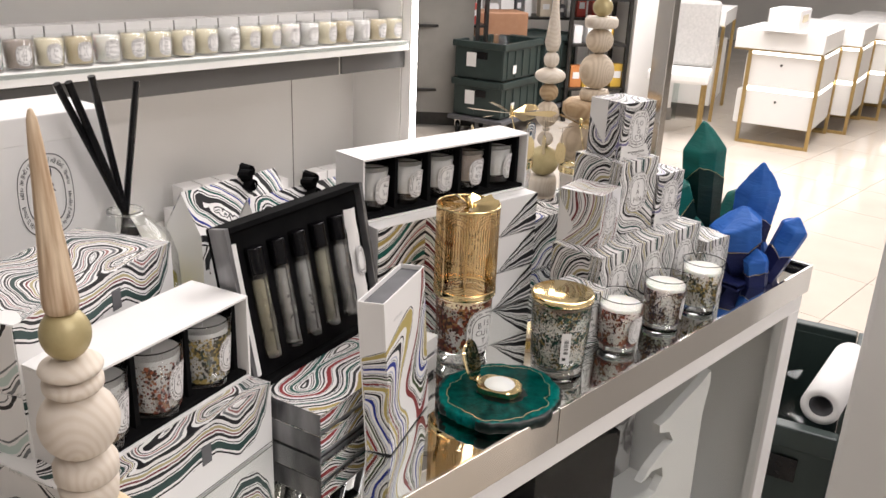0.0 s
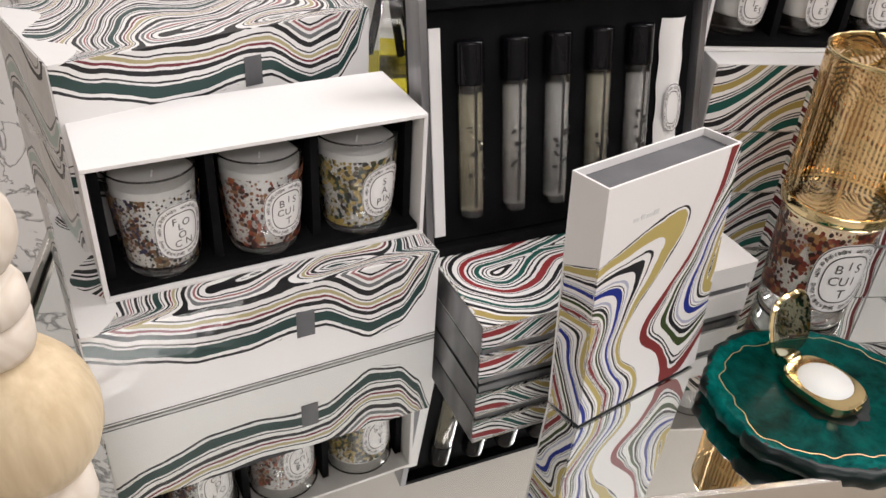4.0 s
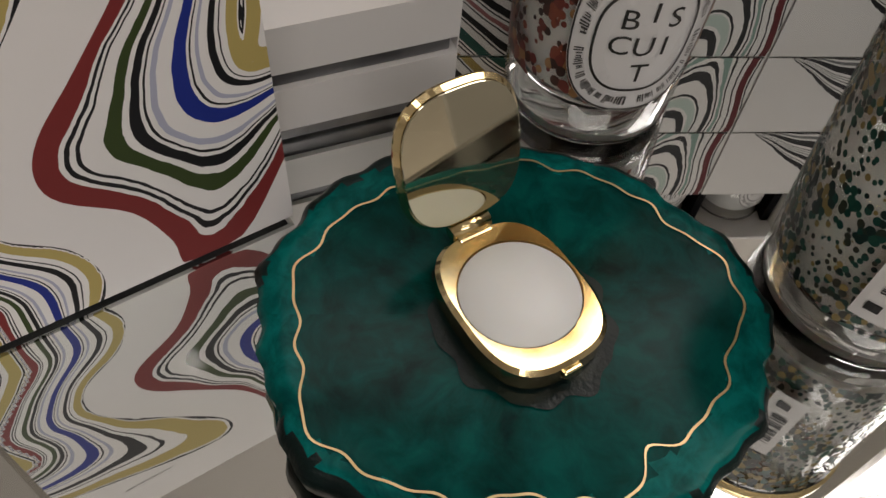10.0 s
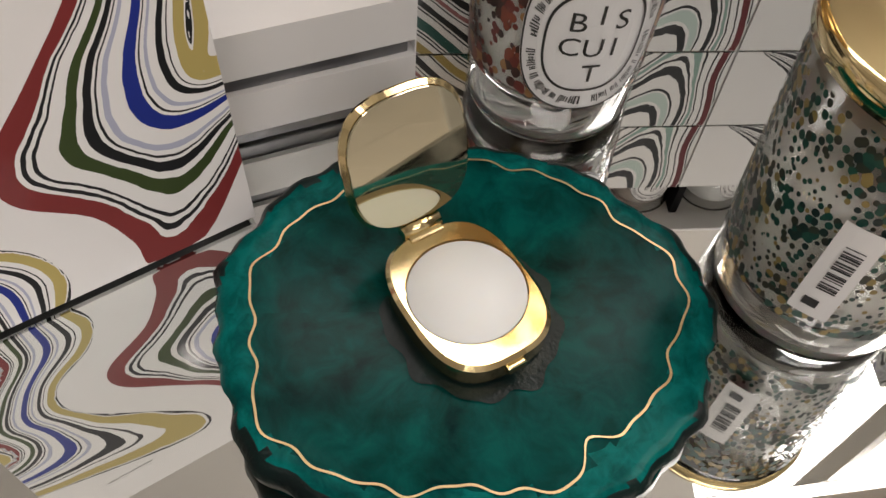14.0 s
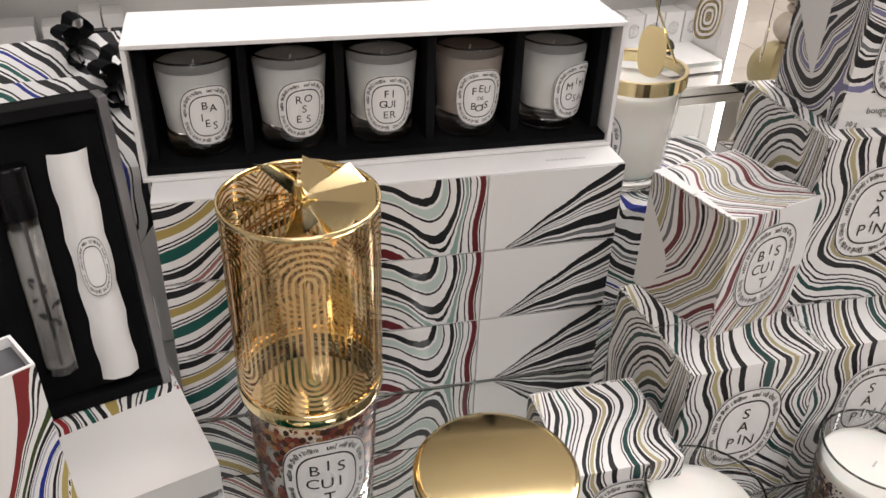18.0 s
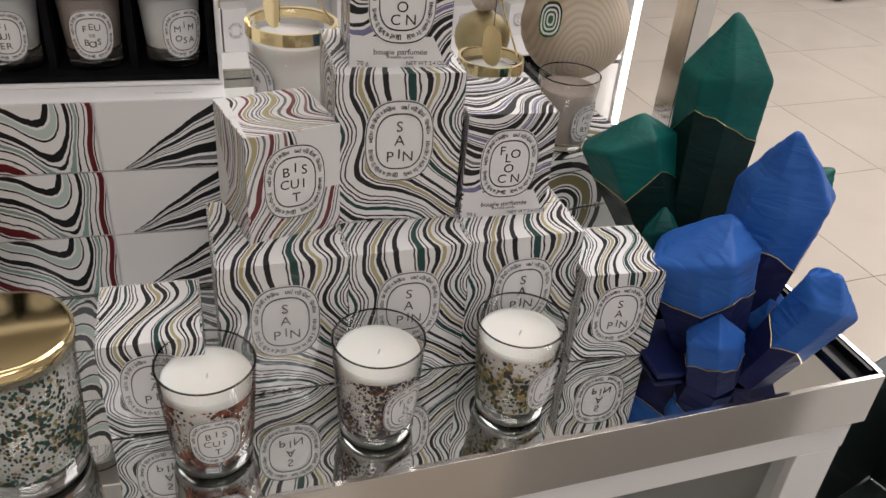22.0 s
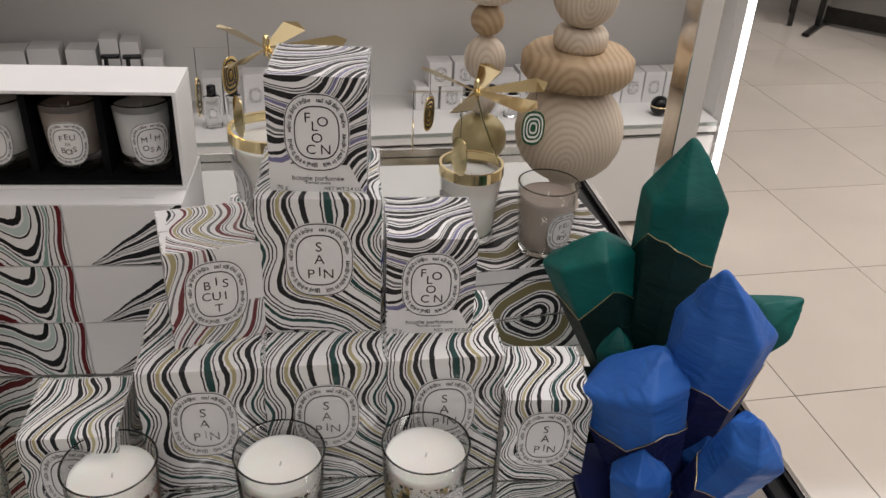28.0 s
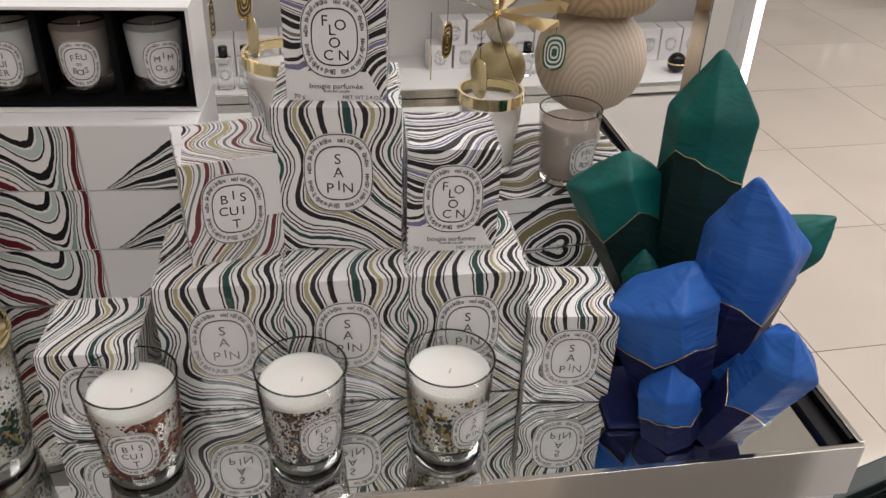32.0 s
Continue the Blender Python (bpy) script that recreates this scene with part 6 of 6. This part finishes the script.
for i in range(5):
    small_carton(-.36 + i * .075, .20, .07, .07, .105, ("BAIES", "ROSES", "")[i % 3])
for i, (x, z) in enumerate(((-.98, 0), (-.90, 0), (-.82, 0), (-.86, .077), (-.78, .077), (-.94, .077))):
    small_carton(x, .20, .072, .07, .076, ("FIGUIER", "ROSES", "MIMOSA")[i % 3], 0, z)
for i in range(4):
    bottle(-.62 - i * .07, .12, .026, .075)
for i in range(4):
    small_carton(-.55 - i * .085, .22, .08, .08, .10 + .01 * (i % 2))
for x, w, h in ((-2.175, .083, .208), (-2.085, .083, .213), (-1.985, .08, .207), (-1.892, .05, .238), (-1.838, .05, .228), (-1.780, .052, .182), (-1.622, .056, .115), (-1.562, .06, .113)):
    small_carton(x, .22, w, .08, h)
for x, h in ((-1.922, .138), (-1.867, .173), (-1.810, .171), (-1.755, .133)):
    bottle(x, .14, .022, h, 0, True)
for x in (-1.594, -1.533):
    bottle(x, .12, .024, .098)
for i in range(4):
    small_carton(-1.28 - i * .075, .20, .07, .07, .13)
t = thing("black_stone_ornament", 0, 0, 0, 0, "glossy black ceramic oval ornament on the lower shelf", "ornament", m=um @ pose(-.20, .09, .3705))
part("body", lathe(ball(0, .03, .062), 28), M_BLACK, t, "", True)
part("gold_line", lathe([(.0285, .028), (.0303, .03), (.0303, .033), (.0285, .035)], 28, closed=True), M_GOLD, t)

# ---- the shop beyond ----
t = thing("white_column", 1.712, .834, 0, 2, "smooth white square column beside the table", "column", kind="structure")
part("shaft", box(.45, .45, 3.2, .225, -.228, 0, .012), M_WALL, t)


def crate(x, y, z, rz, label, open_top=False, w=.58, d=.4, h=.33):
    t = thing("stacking_crate", x, y, z, rz, label, "crate", "green crates")
    for nm, sx, sy, px, py in (("wall", w, .012, w / 2, .006), ("wall", w, .012, w / 2, d - .006), ("end", .012, d - .025, .006, d / 2), ("end", .012, d - .025, w - .006, d / 2)):
        part(nm, box(sx, sy, h - .03, px, py, .012, .002), M_GREENPLASTIC, t)
    part("bottom", box(w - .03, d - .03, .012, w / 2, d / 2, 0), M_GREENPLASTIC, t)
    for nm, sx, sy, px, py in (("lip", w + .03, .03, w / 2, -.004), ("lip", w + .03, .03, w / 2, d + .004), ("lip", .03, d - .025, -.004, d / 2), ("lip", .03, d - .025, w + .004, d / 2)):
        part(nm, box(sx, sy, .045, px, py, h - .045, .004), M_GREENPLASTIC, t)
    for k in range(5):
        part("rib", box(.012, .008, h - .08, .06 + k * (w - .12) / 4, -.0042, .02, .002), M_GREENPLASTIC, t)
    # Black plate gives the shade of a handle recess; no hollow is cut.
    part("handle_recess", box(.004, .14, .05, -.0035, d / 2, h - .12, .001), M_BLACK, t)
    part("label_sticker", box(.05, .002, .06, .16, -.0095, .05), M_CARD, t, "white paper sticker")
    part("label_sticker", box(.002, .08, .1, -.0068, d * .65, .09), M_CARD, t, "white paper sticker")
    if not open_top:
        part("cover", box(w - .03, d - .03, .01, w / 2, d / 2, h - .03), M_GREENPLASTIC, t)
    return t


for i in range(2):
    crate(4.60, 4.70, .145 + i * .272, 18, "dark green plastic crate stacked on a dolly", i == 1, .58, .4, .268)
    crate(5.22, 4.90, .145 + i * .272, 18, "dark green plastic crate stacked behind another", False, .58, .4, .268)
t = thing("dolly", 4.58, 4.68, 0, 18, "low grey wheeled dolly carrying crates", "dolly")
part("deck", box(1.26, .46, .03, .62, .21, .112, .004), M_GREYCARD, t)
for x, y in ((.05, .05), (1.18, .05), (.05, .38), (1.18, .38)):
    part("wheel", lathe([(0, -.015), (.045, -.015), (.05, -.01), (.05, .01), (.045, .015), (0, .015)], 24, m=pose(x, y, .05, 90, 0, 20)), M_BLACK, t, "", True)
    part("fork", box(.03, .05, .062, x, y, .05, .002), M_STEEL, t)
rnd = random.Random(8)
t = thing("packing_film", 4.82, 5.0, .67, 0, "crumpled clear packing film heaped in the crate", "packaging", kind="stuff")
bm = bmesh.new()
for k in range(14):
    v0 = [bm.verts.new((rnd.uniform(-.2, .2), rnd.uniform(-.1, .12), rnd.uniform(-.04, .05))) for _ in range(3)]
    bm.faces.new(v0)
part("film", bm, M_PANE, t)


def open_rack(x, y, rz, w, h, d, shelves, label, colours):
    t = thing("open_rack", x, y, 0, rz, label, "rack", "open racks")
    for px in (0, w):
        for py in (0, d):
            part("upright", box(.03, .03, h, px, py, 0, .002), M_BLACKMETAL, t)
    for z in shelves:
        part("rack_shelf", box(w + .03, d + .03, .02, w / 2, d / 2, z, .002), M_BLACKMETAL, t)
        q = .05
        while q < w - .08:
            bw, bh = rnd.uniform(.05, .12), rnd.uniform(.08, .22)
            g = thing("boxed_product", 0, 0, 0, 0, "small packaged product standing on an open rack", "package", "rack products", m=t.matrix_world @ pose(q, d * .3, z + .0205))
            part("pack", box(bw, .09, bh, bw / 2, 0, 0, .002), colours[rnd.randrange(len(colours))], g)
            part("pack_band", box(bw * .6, .002, bh * .3, bw / 2, -.0465, bh * .4), M_CARD, g)
            q += bw + rnd.uniform(.01, .09)
    return t


PK = [M_CARD, M_CARD, M_CARD, mottled("red_pack", (0.45, 0.05, 0.04), (0.5, 0.07, 0.05), .5), mottled("cream_pack", (0.6, 0.52, 0.4), (0.65, 0.56, 0.44), .5), M_GREYCARD]
PK2 = [mottled("orange_pack", (0.55, 0.2, 0.06), (0.6, 0.25, 0.08), .5), mottled("brown_pack", (0.3, 0.15, 0.08), (0.34, 0.18, 0.1), .5), mottled("yellow_pack", (0.6, 0.38, 0.05), (0.65, 0.42, 0.07), .5), M_CARD]
open_rack(3.9, 5.55, -25, 1.0, 2.1, .35, (.28, .75, 1.18, 1.6), "dark metal open rack with white and red packages", PK)
open_rack(5.2, 5.75, -25, 1.3, 2.1, .35, (.3, .75, 1.18, 1.6), "dark metal open rack with pale packages", PK)
open_rack(5.55, 4.95, -25, .5, 2.1, .3, (.25, .6, .95, 1.3, 1.65), "narrow dark rack with orange and brown packages", PK2)
t = thing("brown_cabinet", 5.1, 5.35, 0, -25, "brown leather-faced low cabinet", "cabinet")
part("body", box(.45, .3, .55, 0, 0, .3, .01), PK2[1], t)
part("leg", box(.03, .03, .3, -.18, 0, 0), M_BLACKMETAL, t)
part("leg", box(.03, .03, .3, .18, 0, 0), M_BLACKMETAL, t)
t = thing("pillar", 6.05, 4.72, 0, -24, "broad white pillar with a grey skirting", "column", kind="structure")
part("shaft", box(.42, .5, 3.1, .21, .25, .1, .003), M_WALL, t)
part("skirting", box(.44, .52, .1, .21, .25, 0, .003), M_GREYWALL, t)
part("corner_glass", box(.012, .2, 1.2, .47, .1, 0), M_PANE, t)


def counter(x, y, rz, label):
    """A white counter: two drawer blocks hung in a brass frame, lit from the gaps."""
    t = thing("display_counter", x, y, 0, rz, label, "counter", "counters")
    w, d = .80, .50
    for z, h, o in ((.14, .25, .06), (.42, .235, .03)):
        part("drawer", box(w - .06, d + o, h, w / 2, d / 2 + o / 2, z, .003), M_WALL, t, "white lacquer drawer block")
        part("lock", tube((.024, d * .55, z + h * .72), (.031, d * .55, z + h * .72), .009, 12), M_BLACKMETAL, t)
        part("light_slot", box(w - .07, d - .01, .022, w / 2, d / 2, z + h + .002), M_COUNTERLED, t, "lit gap above the drawers")
    part("apron", box(w + .02, d + .12, .135, w / 2, d / 2 + .06, .694, .003), M_WALL, t)
    part("brass_line", box(w + .024, d + .124, .010, w / 2, d / 2 + .06, .683), M_BRASS, t)
    for px in (.0, w):
        for py in (0, d):
            part("leg", box(.026, .026, .683, px, py, 0, .002), M_BRASS, t, "brass leg")
    for px in (0, w):
        part("foot_bar", box(.024, d - .03, .024, px, d / 2, .0, .002), M_BRASS, t)
    return t


M_COUNTERLED = glow("counter_light", (1.0, 0.95, 0.85), 3.5)
for i in range(4):
    counter(6.37 + i * .88 * math.cos(radians(9)), 3.29 + i * .88 * math.sin(radians(9)), 18, "white display counter with brass frame and lit slots")
t = thing("product_stand", 6.42, 3.62, .8295, 18, "white tilted tester stand with gold lettering marks", "display stand")
part("wedge", box(.4, .22, .16, 0, 0, 0, .01), M_CARD, t)
part("gold_print", box(.2, .002, .05, 0, -.111, .07), M_GOLD, t)
part("tray", box(.44, .3, .01, 0, -.02, 0, .002), M_WALL, t)
t = thing("upholstered_chair", 6.0, 4.2, 0, -60, "pale grey upholstered chair with slim legs", "chair")
part("seat", box(.45, .45, .08, 0, 0, .42, .02), M_WALL, t)
bm = box(.45, .07, .5, 0, .2, .5, .03)
part("backrest", bm, mottled("grey_fabric", (0.42, 0.41, 0.4), (0.5, 0.49, 0.47), .9, scale=60), t)
for x in (-.19, .19):
    for y in (-.19, .19):
        part("leg", tube((x, y, 0), (x, y, .42), .012, 8), M_BRASS, t)
t = thing("side_counter", 6.45, 4.75, 0, -63, "white side counter with a brass leg frame", "counter")
part("top", box(.5, .9, .12, .25, .45, .78, .003), M_WALL, t)
part("body", box(.42, .8, .5, .25, .45, .12, .003), M_WALL, t)
for px, py in ((.01, .01), (.49, .01), (.01, .89), (.49, .89)):
    part("leg", box(.028, .028, .78, px, py, 0, .002), M_BRASS, t)

# crate, roll and film by the table's end
crate(1.838, .862, .0, 22, "dark green crate standing beside the table", True, .50, .28, .27)
crate(1.838, .862, .273, 22, "open dark green crate with clear packaging inside", True, .50, .28, .28)
t = thing("paper_roll", 1.852, .925, .583, 0, "white paper roll lying across the crate", "roll")
part("roll", lathe([(.022, 0), (.036, 0), (.036, .25), (.022, .25)], 40, m=pose(0, 0, 0, -90, 0, -76), closed=True), M_CARD, t, "", True)
part("core", lathe([(.018, .004), (.0215, .004), (.0215, .245), (.018, .245)], 32, m=pose(0, 0, 0, -90, 0, -76), closed=True), M_GREYCARD, t, "", True)
t = thing("clear_packaging", 2.0, 1.07, .44, 0, "crumpled clear packaging inside the green crate", "packaging", kind="stuff")
bm = bmesh.new()
for k in range(40):
    c = Vector((rnd.uniform(-.13, .16), rnd.uniform(-.1, .1), rnd.uniform(-.05, .06)))
    bm.faces.new([bm.verts.new(c + Vector((rnd.uniform(-.04, .04), rnd.uniform(-.04, .04), rnd.uniform(-.02, .02)))) for _ in range(3)])
part("film", bm, M_PANE, t)

# garment rail feet, seen far off
for x, y in ((4.05, 5.50),):
    t = thing("display_rail", x, y, 0, -40, "black metal display rail on flat feet", "rail")
    for px in (0, .75):
        part("foot", box(.04, .5, .02, px, 0, 0, .002), M_BLACKMETAL, t)
        part("upright", box(.03, .03, 1.5, px, 0, .02), M_BLACKMETAL, t)
    part("crossbar", box(.75, .03, .03, .375, 0, 1.49), M_BLACKMETAL, t)
    part("back_sheet", box(.7, .02, .9, .375, .1, .12), M_GREYWALL, t)
    part("skirting", box(.74, .03, .1, .375, .12, .02), M_BLACKMETAL, t)

# marble-clad wall end beyond the left of the table
t = thing("marble_panel", .02, 2.2, 0, 8, "white marble wall panel with dark veins and skirting", "wall", kind="structure")
part("cladding", box(.9, .3, 2.6, 0, .1, .12, .002), M_WHITEMARBLE, t)
part("skirting", box(.92, .32, .12, 0, .1, 0, .002), M_BLACKMETAL, t)

# ---- floor tiles ----
fm = box(TILE - .003, TILE - .003, .006, 0, 0, -.008)
TILE_MESH = bpy.data.meshes.new("tile")
fm.to_mesh(TILE_MESH)
fm.free()
TILE_MESH.materials.append(M_FLOOR)
rest = bmesh.new()
for i in range(-12, 20):
    for j in range(-12, 16):
        if -3 <= i <= 12 and -3 <= j <= 13:
            o = new("tile", TILE_MESH)
            o.parent = floor
            o.location = ((i + .5) * TILE, (j + .5) * TILE, 0)
        else:
            box(TILE - .003, TILE - .003, .006, (i + .5) * TILE, (j + .5) * TILE, -.008, 0, rest)
o = part("far_tiles", rest, M_FLOOR, floor)
o["kind"] = "stuff"

# ---- lamps ----
area_lamp("ceiling_fill_lamp", 1.1, -.1, 3.15, 1.6, .3, 11)
# Unseen fill behind the camera, added to brighten box fronts and the case interior.
area_lamp("ceiling_fill_lamp", 1.3, -1.9, 3.15, 2.2, .8, 80)
area_lamp("ceiling_fill_lamp", 2.6, 1.6, 3.15, 1.4, 1.4, 60)
area_lamp("ceiling_fill_lamp", 5.6, 3.2, 3.15, 3, 3, 260)
area_lamp("ceiling_fill_lamp", 1.6, 2.15, 3.1, 2.4, .3, 30)
spot_lamp("ceiling_spot_lamp", (1.5, .2, 3.15), (1.3, 1.0, .95), 14, 40)
spot_lamp("ceiling_spot_lamp", (.4, .35, 3.15), (.8, 1.0, .95), 9, 40)
